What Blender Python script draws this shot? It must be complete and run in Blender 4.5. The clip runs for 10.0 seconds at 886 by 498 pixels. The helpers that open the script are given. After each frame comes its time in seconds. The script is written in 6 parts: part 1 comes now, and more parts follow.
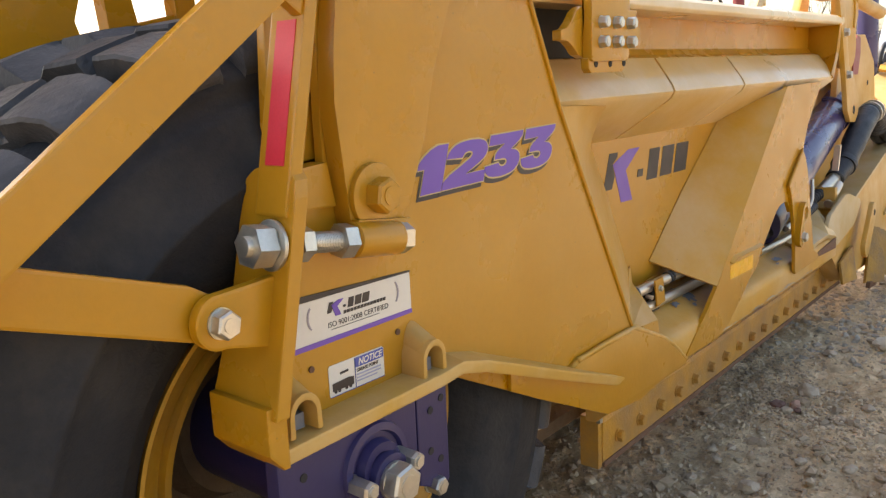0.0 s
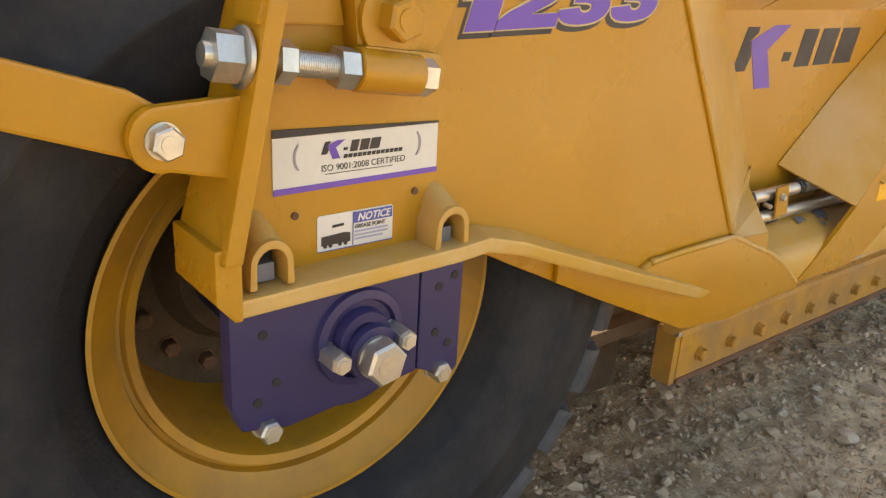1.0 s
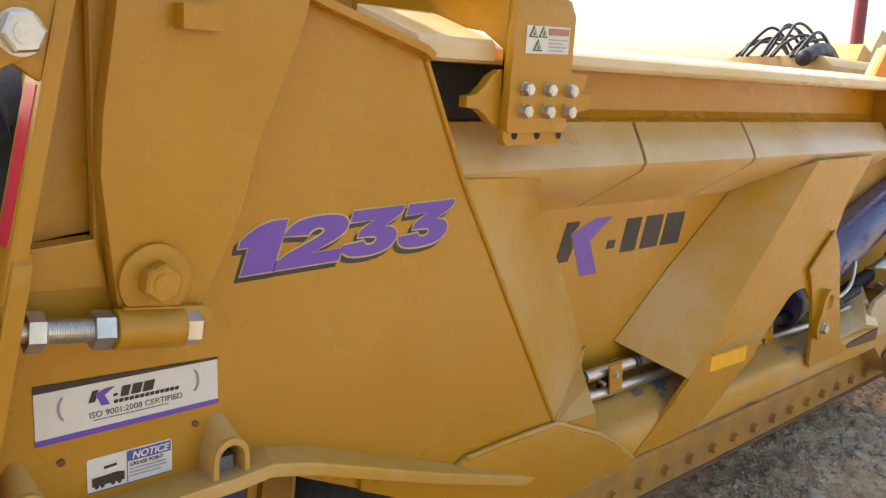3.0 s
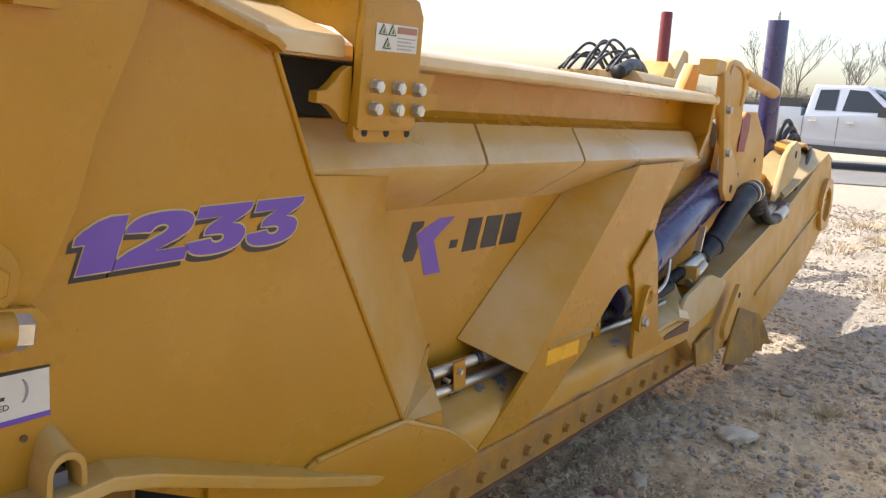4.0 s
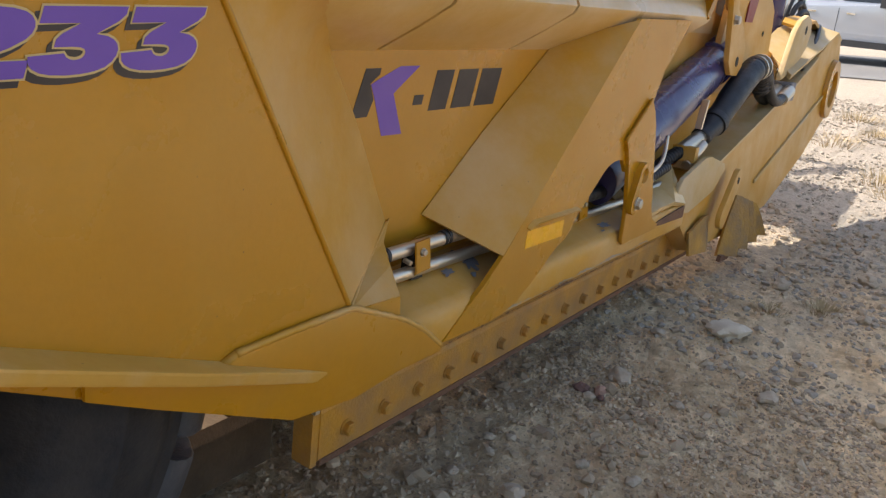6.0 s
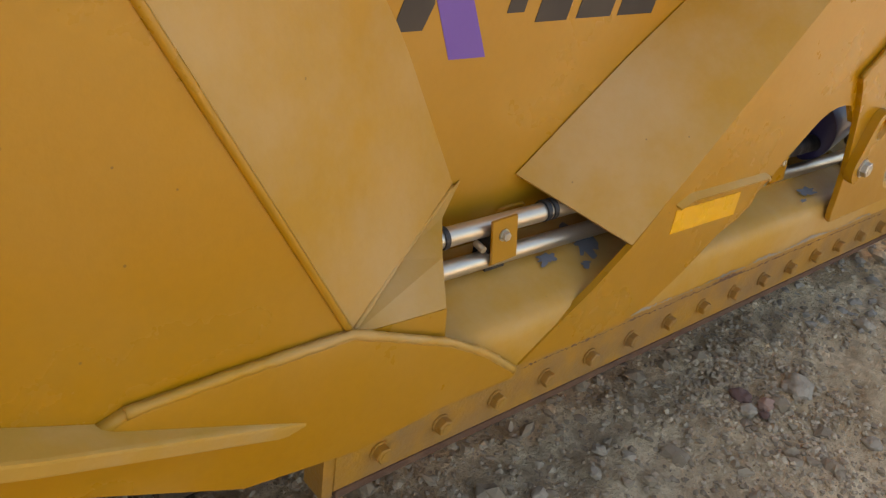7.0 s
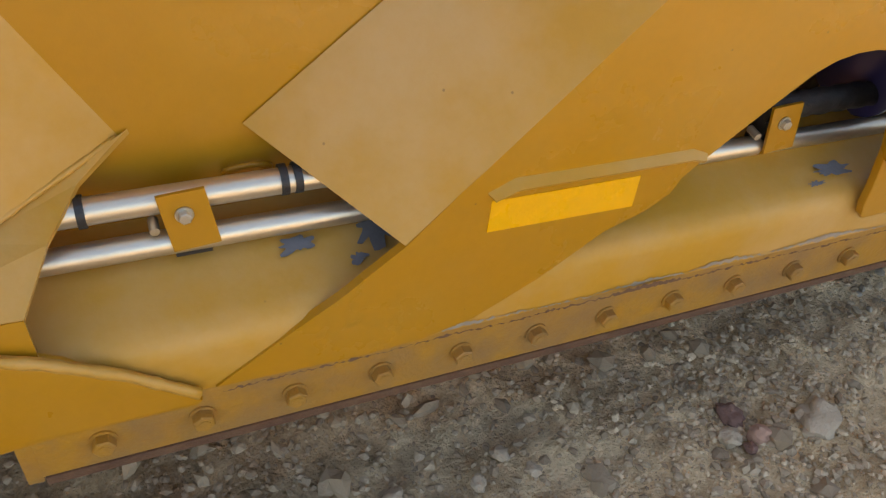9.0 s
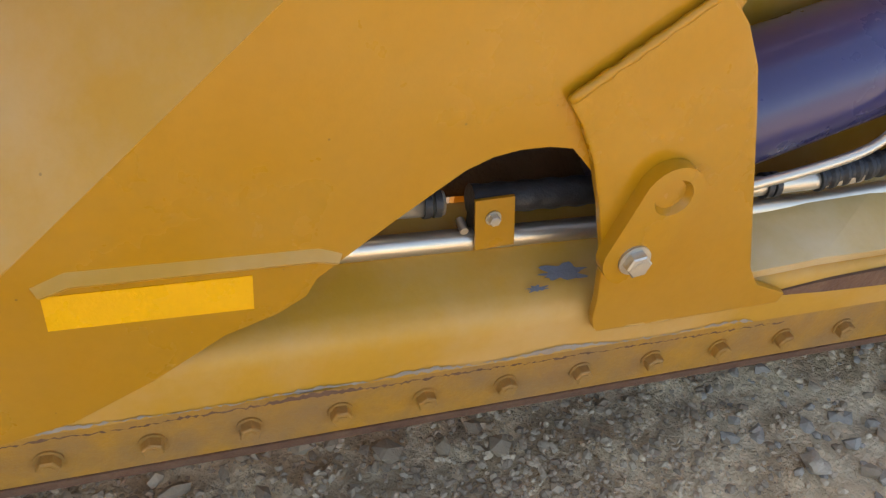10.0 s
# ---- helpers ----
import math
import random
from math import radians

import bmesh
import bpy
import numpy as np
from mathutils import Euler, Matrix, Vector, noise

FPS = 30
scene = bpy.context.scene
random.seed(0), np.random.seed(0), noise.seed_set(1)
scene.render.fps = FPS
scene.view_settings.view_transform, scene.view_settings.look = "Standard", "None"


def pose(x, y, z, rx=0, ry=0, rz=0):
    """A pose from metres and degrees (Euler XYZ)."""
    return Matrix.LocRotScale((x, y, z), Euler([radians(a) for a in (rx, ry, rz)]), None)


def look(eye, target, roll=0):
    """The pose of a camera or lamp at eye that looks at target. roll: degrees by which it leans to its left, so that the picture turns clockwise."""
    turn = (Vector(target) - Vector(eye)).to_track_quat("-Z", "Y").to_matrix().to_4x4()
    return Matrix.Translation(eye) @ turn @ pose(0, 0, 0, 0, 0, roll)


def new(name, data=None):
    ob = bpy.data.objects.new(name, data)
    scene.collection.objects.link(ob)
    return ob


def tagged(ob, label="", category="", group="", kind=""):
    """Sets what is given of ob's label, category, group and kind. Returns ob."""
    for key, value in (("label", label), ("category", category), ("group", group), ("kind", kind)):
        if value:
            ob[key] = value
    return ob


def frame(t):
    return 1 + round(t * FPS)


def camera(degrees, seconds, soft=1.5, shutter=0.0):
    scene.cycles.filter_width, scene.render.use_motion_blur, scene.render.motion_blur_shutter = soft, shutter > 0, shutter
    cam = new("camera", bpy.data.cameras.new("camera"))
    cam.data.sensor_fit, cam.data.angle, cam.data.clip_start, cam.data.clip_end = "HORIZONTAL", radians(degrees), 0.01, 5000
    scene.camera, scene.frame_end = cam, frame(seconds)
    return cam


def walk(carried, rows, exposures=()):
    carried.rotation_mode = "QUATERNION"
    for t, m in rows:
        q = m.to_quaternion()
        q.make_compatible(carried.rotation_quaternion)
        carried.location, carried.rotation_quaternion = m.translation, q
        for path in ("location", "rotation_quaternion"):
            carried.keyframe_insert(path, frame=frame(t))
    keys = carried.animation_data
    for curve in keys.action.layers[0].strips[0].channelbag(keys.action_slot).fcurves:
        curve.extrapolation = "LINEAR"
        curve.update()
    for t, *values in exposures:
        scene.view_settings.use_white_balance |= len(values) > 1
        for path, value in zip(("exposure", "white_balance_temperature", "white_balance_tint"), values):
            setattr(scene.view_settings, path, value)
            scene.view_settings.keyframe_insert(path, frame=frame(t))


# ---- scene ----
cam = camera(57.0, 10.0, soft=1.3)
PATH = [
    (0, (-0.824, -1.032, 1.403), (0.672, 0.232, 0.994), -2.50),
    (0.5, (-0.601, -0.992, 1.350), (0.799, 0.314, 0.774), 2.70),
    (1, (-0.508, -1.020, 1.317), (0.671, 0.434, 0.611), 3.39),
    (1.5, (-0.465, -1.097, 1.384), (0.581, 0.501, 0.789), 1.04),
    (2, (-0.452, -1.123, 1.481), (0.536, 0.547, 0.995), 1.64),
    (2.5, (-0.353, -1.161, 1.528), (0.740, 0.442, 1.039), 1.60),
    (3, (-0.314, -1.224, 1.555), (0.998, 0.221, 1.117), 3.52),
    (3.2, (-0.334, -1.190, 1.527), (1.104, 0.141, 1.128), 4.00),
    (4.3, (-0.342, -1.189, 1.537), (1.264, -0.064, 1.143), 5.78),
    (4.5, (-0.342, -1.188, 1.540), (1.272, -0.073, 1.151), 5.95),
    (5, (-0.331, -1.163, 1.532), (1.294, -0.058, 1.159), 6.38),
    (5.5, (-0.250, -1.109, 1.502), (1.441, -0.117, 1.106), 7.12),
    (6, (-0.016, -1.037, 1.377), (1.563, 0.013, 0.742), 6.95),
    (6.2, (0.130, -0.933, 1.338), (1.599, 0.197, 0.586), 9.90),
    (7.3, (0.823, -0.736, 1.355), (1.961, 0.560, 0.342), 6.93),
    (7.5, (0.924, -0.722, 1.333), (2.019, 0.576, 0.276), 6.77),
    (8, (1.196, -0.739, 1.317), (1.988, 0.655, 0.122), 9.37),
    (8.5, (1.375, -0.730, 1.322), (1.991, 0.683, 0.048), 6.84),
    (9, (1.552, -0.721, 1.351), (2.206, 0.633, 0.033), 6.16),
    (9.5, (1.871, -0.741, 1.319), (2.495, 0.632, 0.006), 7.10),
    (10, (2.122, -0.720, 1.363), (2.710, 0.705, 0.088), 8.23),
]
walk(cam, [(t, look(e, g, r)) for t, e, g, r in PATH],
     [(0, 1.68, 7700, 12), (0.5, 1.77, 8150, 12), (1, 1.99, 8400, 12), (1.5, 2.16, 8000, 10), (2.5, 1.87, 7600, 9), (3.2, 1.45, 7200, 12), (4.3, 1.24, 6800, 12), (5.5, 1.18, 6600, 12), (6.0, 1.14, 7000, 12), (6.2, 1.27, 7300, 12), (7.3, 1.63, 8200, 12), (9.0, 1.80, 8150, 12), (10, 1.94, 7400, 12)])

# ---- world, sun and exposure ----
SUN_TRAVEL = Vector((0.05, -0.94, -1.0)).normalized()
world = bpy.data.worlds.new("sky")
scene.world = world
world.use_nodes = True
wn = world.node_tree
bg = wn.nodes["Background"]
sky = wn.nodes.new("ShaderNodeTexSky")
sky.sky_type, sky.sun_disc = "NISHITA", False
sky.sun_elevation = math.asin(-SUN_TRAVEL.z)
sky.sun_rotation = math.atan2(-SUN_TRAVEL.x, -SUN_TRAVEL.y)
sky.dust_density = 3.0
wn.links.new(sky.outputs[0], bg.inputs[0])
bg.inputs[1].default_value = 0.15
sun_data = bpy.data.lights.new("sun", "SUN")
sun_data.energy, sun_data.angle, sun_data.color = 3.4, radians(0.6), (1.0, 0.98, 0.95)
sun = new("sun", sun_data)
sun.rotation_mode = "QUATERNION"
sun.rotation_quaternion = SUN_TRAVEL.to_track_quat("-Z", "Y")
sun.location = (3, 12, 14)


# ---- materials ----
def material(name, base, rough=0.5, metal=0.0, second=None, scale=6.0, amount=0.35, fine=90.0, bump=0.15, bump_scale=None,
             coat=0.0, rough_var=0.12, detail=6.0, dust=None, dust_amount=0.0, dust_scale=2.5, spec=0.5, wave=0.0, specks=0.0):
    """Two scales of variation: a broad one between two colours, a fine one in tone and relief; dust lies in soft patches."""
    m = bpy.data.materials.new(name)
    m.use_nodes = True
    nt = m.node_tree
    b = nt.nodes["Principled BSDF"]
    L = nt.links.new
    co = nt.nodes.new("ShaderNodeTexCoord")
    second = second or tuple(c * 0.72 for c in base)

    def noise_node(s, d=detail, r=0.6):
        n = nt.nodes.new("ShaderNodeTexNoise")
        n.inputs["Scale"].default_value, n.inputs["Detail"].default_value, n.inputs["Roughness"].default_value = s, d, r
        L(co.outputs["Object"], n.inputs["Vector"])
        return n

    def ramp(src, lo, hi, a=0.0, z=1.0):
        r = nt.nodes.new("ShaderNodeMapRange")
        r.inputs[1].default_value, r.inputs[2].default_value, r.inputs[3].default_value, r.inputs[4].default_value = lo, hi, a, z
        L(src, r.inputs[0])
        return r.outputs[0]

    def mix(f, a, c):
        x = nt.nodes.new("ShaderNodeMix")
        x.data_type = "RGBA"
        for sock, v in ((x.inputs[0], f), (x.inputs[6], a), (x.inputs[7], c)):
            if hasattr(v, "is_linked"):
                L(v, sock)
            else:
                sock.default_value = v if isinstance(v, float) else (*v, 1.0)
        return x.outputs[2]

    broad, small = noise_node(scale), noise_node(fine, 3.0)
    col = mix(ramp(broad.outputs[0], 0.35, 0.7, 0.0, amount), base, second)
    col = mix(ramp(small.outputs[0], 0.4, 0.75, 0.0, amount * 0.5), col, tuple(c * 0.8 for c in base))
    rough_out = ramp(broad.outputs[0], 0.3, 0.7, max(0.03, rough - rough_var), min(1.0, rough + rough_var))
    if dust:
        patch = noise_node(dust_scale, 8.0, 0.65)
        f = ramp(patch.outputs[0], 0.42, 0.72, 0.0, dust_amount)
        col = mix(f, col, dust)
    if specks:   # small chips and specks of dirt
        v = nt.nodes.new("ShaderNodeTexVoronoi")
        v.inputs["Scale"].default_value = 26.0
        L(co.outputs["Object"], v.inputs["Vector"])
        near = ramp(v.outputs["Distance"], 0.035, 0.06, 1.0, 0.0)
        bw = nt.nodes.new("ShaderNodeRGBToBW")
        L(v.outputs["Color"], bw.inputs[0])
        rare = ramp(bw.outputs[0], 0.72, 0.74, 0.0, specks)
        both = nt.nodes.new("ShaderNodeMath")
        both.operation = "MULTIPLY"
        L(near, both.inputs[0])
        L(rare, both.inputs[1])
        col = mix(both.outputs[0], col, (0.10, 0.06, 0.03))
    L(col, b.inputs["Base Color"])
    b.inputs["Specular IOR Level"].default_value = spec
    L(rough_out, b.inputs["Roughness"])
    b.inputs["Metallic"].default_value = metal
    b.inputs["Coat Weight"].default_value = coat
    b.inputs["Coat Roughness"].default_value = 0.15
    if bump:
        bn = nt.nodes.new("ShaderNodeBump")
        bn.inputs["Strength"].default_value, bn.inputs["Distance"].default_value = bump, 0.01
        src = small if bump_scale is None else noise_node(bump_scale, 5.0)
        L(src.outputs[0], bn.inputs["Height"])
        if wave:
            b2 = nt.nodes.new("ShaderNodeBump")
            b2.inputs["Strength"].default_value, b2.inputs["Distance"].default_value = wave, 0.03
            big = noise_node(2.2, 2.0)
            L(big.outputs[0], b2.inputs["Height"])
            L(b2.outputs[0], bn.inputs["Normal"])
        L(bn.outputs[0], b.inputs["Normal"])
    return m


DUST = (0.54, 0.375, 0.19)
YELLOW = material("yellow_enamel", (0.445, 0.203, 0.0065), 0.30, second=(0.40, 0.175, 0.005), scale=3.0, amount=0.6, fine=60, bump=0.04,
                  dust=(0.46, 0.29, 0.10), dust_amount=0.2, spec=0.38, coat=0.08, wave=0.14, specks=0.55)
YELLOW_DUSTY = material("dusty_yellow_enamel", (0.50, 0.252, 0.022), 0.45, second=(0.44, 0.22, 0.02), scale=4.0, amount=0.5, fine=70, bump=0.05,
                        dust=DUST, dust_amount=0.62, spec=0.4, wave=0.08, specks=0.5)
YELLOW_WORN = material("worn_yellow_enamel", (0.50, 0.24, 0.02), 0.6, second=(0.30, 0.16, 0.06), scale=9.0, amount=0.8, fine=120, bump=0.3,
                       dust=(0.22, 0.15, 0.09), dust_amount=0.6, dust_scale=7.0)
# besides dust, the base is paled to imitate overexposed sunlit paint
YELLOW_PALE = material("sunlit_pale_dusty_enamel", (0.48, 0.33, 0.13), 0.55, second=(0.44, 0.28, 0.09), scale=4.0, amount=0.6, fine=70, bump=0.05,
                       dust=(0.50, 0.41, 0.28), dust_amount=0.8)
SHOE_PAINT = material("mud_smeared_enamel", (0.46, 0.24, 0.025), 0.75, second=(0.24, 0.14, 0.06), scale=7.0, amount=0.9, fine=80, bump=0.5,
                      dust=(0.16, 0.115, 0.075), dust_amount=0.85, dust_scale=6.0)
# dark brown paints in the shade under the machine and in its cavities
SHADE_BROWN = material("shade_brown_steel", (0.10, 0.07, 0.045), 0.95, second=(0.06, 0.042, 0.028), scale=8, amount=0.8, fine=60, bump=0.6, spec=0.15)
# dust, and bright sky sheen painted into the same pale colour
LEDGE_PAINT = material("ledge_enamel_dust_and_sheen", (0.56, 0.35, 0.11), 0.36, second=(0.53, 0.32, 0.08), scale=3.0, amount=0.5, fine=60, bump=0.03,
                       dust=(0.70, 0.56, 0.36), dust_amount=0.8, dust_scale=1.6, coat=0.4)
RAIL_PAINT = material("rail_enamel_with_dust", (0.52, 0.29, 0.05), 0.42, second=(0.48, 0.26, 0.04), scale=4.0, amount=0.5, fine=60, bump=0.05,
                      dust=(0.60, 0.45, 0.25), dust_amount=0.75, dust_scale=2.2, specks=0.5)
RIM_PAINT = material("muddy_rim_enamel", (0.44, 0.215, 0.012), 0.5, second=(0.36, 0.17, 0.02), scale=5.0, amount=0.7, fine=60, bump=0.08,
                     dust=(0.13, 0.075, 0.035), dust_amount=0.75, dust_scale=3.2)
PURPLE = material("purple_enamel", (0.022, 0.017, 0.075), 0.4, scale=5, amount=0.5, fine=60, bump=0.05, dust=(0.10, 0.085, 0.13), dust_amount=0.25, spec=0.4)
NAVY = material("navy_enamel", (0.038, 0.034, 0.115), 0.28, scale=5, amount=0.4, fine=50, bump=0.03, coat=0.3)
PURPLE_DECAL = material("purple_vinyl", (0.13, 0.055, 0.36), 0.4, scale=8, amount=0.25, bump=0.0)
BLACK_DECAL = material("black_vinyl", (0.03, 0.022, 0.02), 0.5, scale=8, amount=0.3, bump=0.0)
TAN_LINE = material("pale_vinyl_outline", (0.55, 0.40, 0.16), 0.5, scale=8, amount=0.2, bump=0.0)
WHITE_DECAL = material("white_vinyl", (0.66, 0.62, 0.54), 0.45, second=(0.55, 0.5, 0.42), scale=5, amount=0.4, bump=0.0)
BLUE_DECAL = material("blue_vinyl", (0.06, 0.08, 0.30), 0.45, bump=0.0)
ORANGE_DECAL = material("orange_vinyl", (0.6, 0.16, 0.05), 0.45, bump=0.0)
GREEN_DECAL = material("pale_green_vinyl", (0.42, 0.5, 0.28), 0.45, bump=0.0)
REFLECTOR = material("amber_reflective_tape", (0.85, 0.42, 0.005), 0.3, second=(0.8, 0.36, 0.0), scale=12, amount=0.4, fine=200, bump=0.1)
RED_TAPE = material("red_reflective_tape", (0.60, 0.025, 0.04), 0.35, second=(0.66, 0.06, 0.09), scale=6, amount=0.6, fine=200, bump=0.05)
RUBBER = material("tyre_rubber", (0.014, 0.0145, 0.017), 0.7, second=(0.026, 0.026, 0.028), scale=5, amount=0.7, fine=70, bump=0.35,
                  dust=(0.065, 0.057, 0.048), dust_amount=0.45, dust_scale=6.0, spec=0.25)
TREAD = material("dusty_tread_rubber", (0.040, 0.042, 0.048), 0.6, second=(0.028, 0.029, 0.032), scale=6, amount=0.6, fine=60, bump=0.4,
                 dust=(0.105, 0.100, 0.098), dust_amount=0.7, dust_scale=5.0, spec=0.4)
HOSE = material("black_hose_rubber", (0.018, 0.018, 0.02), 0.5, scale=15, amount=0.4, fine=150, bump=0.2)
ZINC = material("zinc_plated_steel", (0.60, 0.57, 0.50), 0.42, 0.95, second=(0.45, 0.43, 0.38), scale=25, amount=0.6, fine=200, bump=0.1)
TUBE = material("galvanised_tube", (0.64, 0.57, 0.46), 0.34, 0.85, second=(0.55, 0.48, 0.39), scale=9, amount=0.4, fine=150, bump=0.05, rough_var=0.05)
BARE = material("bare_grey_primer", (0.17, 0.175, 0.195), 0.55, 0.2, scale=20, amount=0.5, fine=100, bump=0.2)
WORN_EDGE = material("scuffed_bare_steel", (0.40, 0.37, 0.33), 0.5, 0.4, second=(0.3, 0.2, 0.12), scale=14, amount=0.8, fine=90, bump=0.3)
RUST = material("rusty_steel", (0.12, 0.055, 0.03), 0.85, second=(0.2, 0.11, 0.06), scale=16, amount=0.8, fine=120, bump=0.5)
# near-black paints the shade inside holes and gaps
HOLE_SHADE = material("hole_shade_black", (0.02, 0.018, 0.015), 0.8, bump=0.0)


# ---- helpers for shapes ----
settle = None   # where the group of parts in hand is moved as one, once drawn


def part(name, bm, mat, parent=None, label="", smooth=False, kind=""):
    """Links a bmesh or mesh, in world coordinates, as one mesh object under a thing or a part."""
    if isinstance(bm, bmesh.types.BMesh):
        bmesh.ops.recalc_face_normals(bm, faces=bm.faces)
        me = bpy.data.meshes.new(name)
        bm.to_mesh(me)
        bm.free()
    else:
        me = bm
    if settle is not None:
        me.transform(settle)
    if smooth:
        me.polygons.foreach_set("use_smooth", [True] * len(me.polygons))
        if smooth != "all":
            me.set_sharp_from_angle(angle=radians(35))
    if not me.materials:
        me.materials.append(mat)
    ob = new(name, me)
    if parent is not None:
        ob.parent = parent
        base = Vector((0, 0, 0))
        p = parent
        while p is not None and p.data is None:
            base += p.location
            p = p.parent
        ob.matrix_parent_inverse = Matrix.Translation(-base)
    if label or kind:
        tagged(ob, label, kind=kind)
    return ob


def thing(name, at, label, category, group="", kind=""):
    e = new(name)
    e.location = at
    e.empty_display_size = 0.1
    return tagged(e, label, category, group, kind)


def bevelled(bm, width, seg=2, angle=30):
    if width > 0:
        edges = [e for e in bm.edges if len(e.link_faces) == 2 and e.calc_face_angle(0) > radians(angle)]
        bmesh.ops.bevel(bm, geom=edges, offset=width, segments=seg, profile=0.7, affect="EDGES", clamp_overlap=True)
    return bm


def plate(pts, y0, y1, bevel=0.004):
    """A plate cut to an outline in x and z, from y0 to y1."""
    bm = bmesh.new()
    f = bm.faces.new([bm.verts.new((x, y0, z)) for x, z in pts])
    r = bmesh.ops.extrude_face_region(bm, geom=[f])
    bmesh.ops.translate(bm, verts=[v for v in r["geom"] if isinstance(v, bmesh.types.BMVert)], vec=(0, y1 - y0, 0))
    bmesh.ops.recalc_face_normals(bm, faces=bm.faces)
    return bevelled(bm, bevel)


def bar(profile, x0, x1, bevel=0.003, shift=0.0):
    """A profile in y and z drawn along x; shift moves the far end along y."""
    bm = bmesh.new()
    f = bm.faces.new([bm.verts.new((x0, y, z)) for y, z in profile])
    r = bmesh.ops.extrude_face_region(bm, geom=[f])
    bmesh.ops.translate(bm, verts=[v for v in r["geom"] if isinstance(v, bmesh.types.BMVert)], vec=(x1 - x0, shift, 0))
    bmesh.ops.recalc_face_normals(bm, faces=bm.faces)
    return bevelled(bm, bevel)


def box(lo, hi, bevel=0.004, bm=None):
    own = bm is None
    bm = bm or bmesh.new()
    x0, y0, z0 = lo
    x1, y1, z1 = hi
    v = [bm.verts.new(p) for p in ((x0, y0, z0), (x1, y0, z0), (x1, y1, z0), (x0, y1, z0), (x0, y0, z1), (x1, y0, z1), (x1, y1, z1), (x0, y1, z1))]
    for f in ((0, 1, 2, 3), (4, 7, 6, 5), (0, 4, 5, 1), (1, 5, 6, 2), (2, 6, 7, 3), (3, 7, 4, 0)):
        bm.faces.new([v[i] for i in f])
    return bevelled(bm, bevel) if own else bm


def loft(lines, thick=0.012, bevel=0.0):
    """A bent sheet through rows of points, thickened away from the viewer's side."""
    bm = bmesh.new()
    rows = [[bm.verts.new(p) for p in line] for line in lines]
    for a, b in zip(rows, rows[1:]):
        for i in range(len(a) - 1):
            bm.faces.new((a[i], a[i + 1], b[i + 1], b[i]))
    bmesh.ops.recalc_face_normals(bm, faces=bm.faces)
    bm.normal_update()
    if sum((f.normal * f.calc_area() for f in bm.faces), Vector()).y > 0:
        bmesh.ops.reverse_faces(bm, faces=bm.faces)
    bm.normal_update()
    bmesh.ops.solidify(bm, geom=bm.faces[:], thickness=thick)
    return bevelled(bm, bevel)


def steps(a, b, n):
    a, b = Vector(a), Vector(b)
    return [a.lerp(b, i / n) for i in range(n + 1)]


def along(pts, n):
    """n + 1 points evenly along a polyline."""
    pts = [Vector(p) for p in pts]
    d = [0.0]
    for a, b in zip(pts, pts[1:]):
        d.append(d[-1] + (b - a).length)
    out = []
    for i in range(n + 1):
        s = d[-1] * i / n
        k = max(j for j in range(len(d)) if d[j] <= s + 1e-9)
        k = min(k, len(pts) - 2)
        out.append(pts[k].lerp(pts[k + 1], (s - d[k]) / max(1e-9, d[k + 1] - d[k])))
    return out


def basis(axis):
    z = Vector(axis).normalized()
    return z.to_track_quat("Z", "Y").to_matrix().to_4x4()


def rod(p0, p1, r0, r1=None, n=24, bevel=0.0, bm=None):
    """A round bar from p0 to p1."""
    own = bm is None
    bm = bm or bmesh.new()
    p0, p1 = Vector(p0), Vector(p1)
    m = Matrix.Translation((p0 + p1) / 2) @ basis(p1 - p0)
    bmesh.ops.create_cone(bm, cap_ends=True, segments=n, radius1=r0, radius2=r0 if r1 is None else r1, depth=(p1 - p0).length, matrix=m)
    return bevelled(bm, bevel, 2, 50) if own else bm


def sweep(pts, radius, n=12, smooth=3, ribs=0.0, rib_len=0.02, cap=True):
    """A hose or tube through points, its corners rounded; ribs gives rings of that height."""
    pts = [Vector(p) for p in pts]
    for _ in range(smooth):
        q = [pts[0]]
        for a, b in zip(pts, pts[1:]):
            q += [a.lerp(b, 0.25), a.lerp(b, 0.75)]
        pts = q + [pts[-1]]
    if ribs:
        total = sum((b - a).length for a, b in zip(pts, pts[1:]))
        pts = along(pts, max(8, int(total / rib_len * 4)))
    bm = bmesh.new()
    rings = []
    up = None
    for i, p in enumerate(pts):
        d = (pts[min(i + 1, len(pts) - 1)] - pts[max(i - 1, 0)]).normalized()
        if up is None:
            up = d.orthogonal().normalized()
        up = (up - d * up.dot(d)).normalized()
        side = d.cross(up)
        r = radius[i * len(radius) // len(pts)] if isinstance(radius, (list, tuple)) else radius
        if ribs:
            r += ribs * (1 if i % 4 in (0, 1) else -1)
        rings.append([bm.verts.new(p + (up * math.cos(a) + side * math.sin(a)) * r) for a in (2 * math.pi * k / n for k in range(n))])
    for a, b in zip(rings, rings[1:]):
        for k in range(n):
            bm.faces.new((a[k], a[(k + 1) % n], b[(k + 1) % n], b[k]))
    if cap:
        bm.faces.new(rings[0])
        bm.faces.new(rings[-1])
    return bm


def lathe(profile, centre, n=64, axis="Y"):
    """A profile of (along, radius) turned about an axis through centre."""
    bm = bmesh.new()
    c = Vector(centre)
    rings = []
    for s, r in profile:
        ring = []
        for k in range(n):
            a = 2 * math.pi * k / n
            ring.append(bm.verts.new(c + Vector((r * math.cos(a), s, r * math.sin(a)))))
        rings.append(ring)
    for a, b in zip(rings, rings[1:]):
        for k in range(n):
            bm.faces.new((a[k], a[(k + 1) % n], b[(k + 1) % n], b[k]))
    return bm


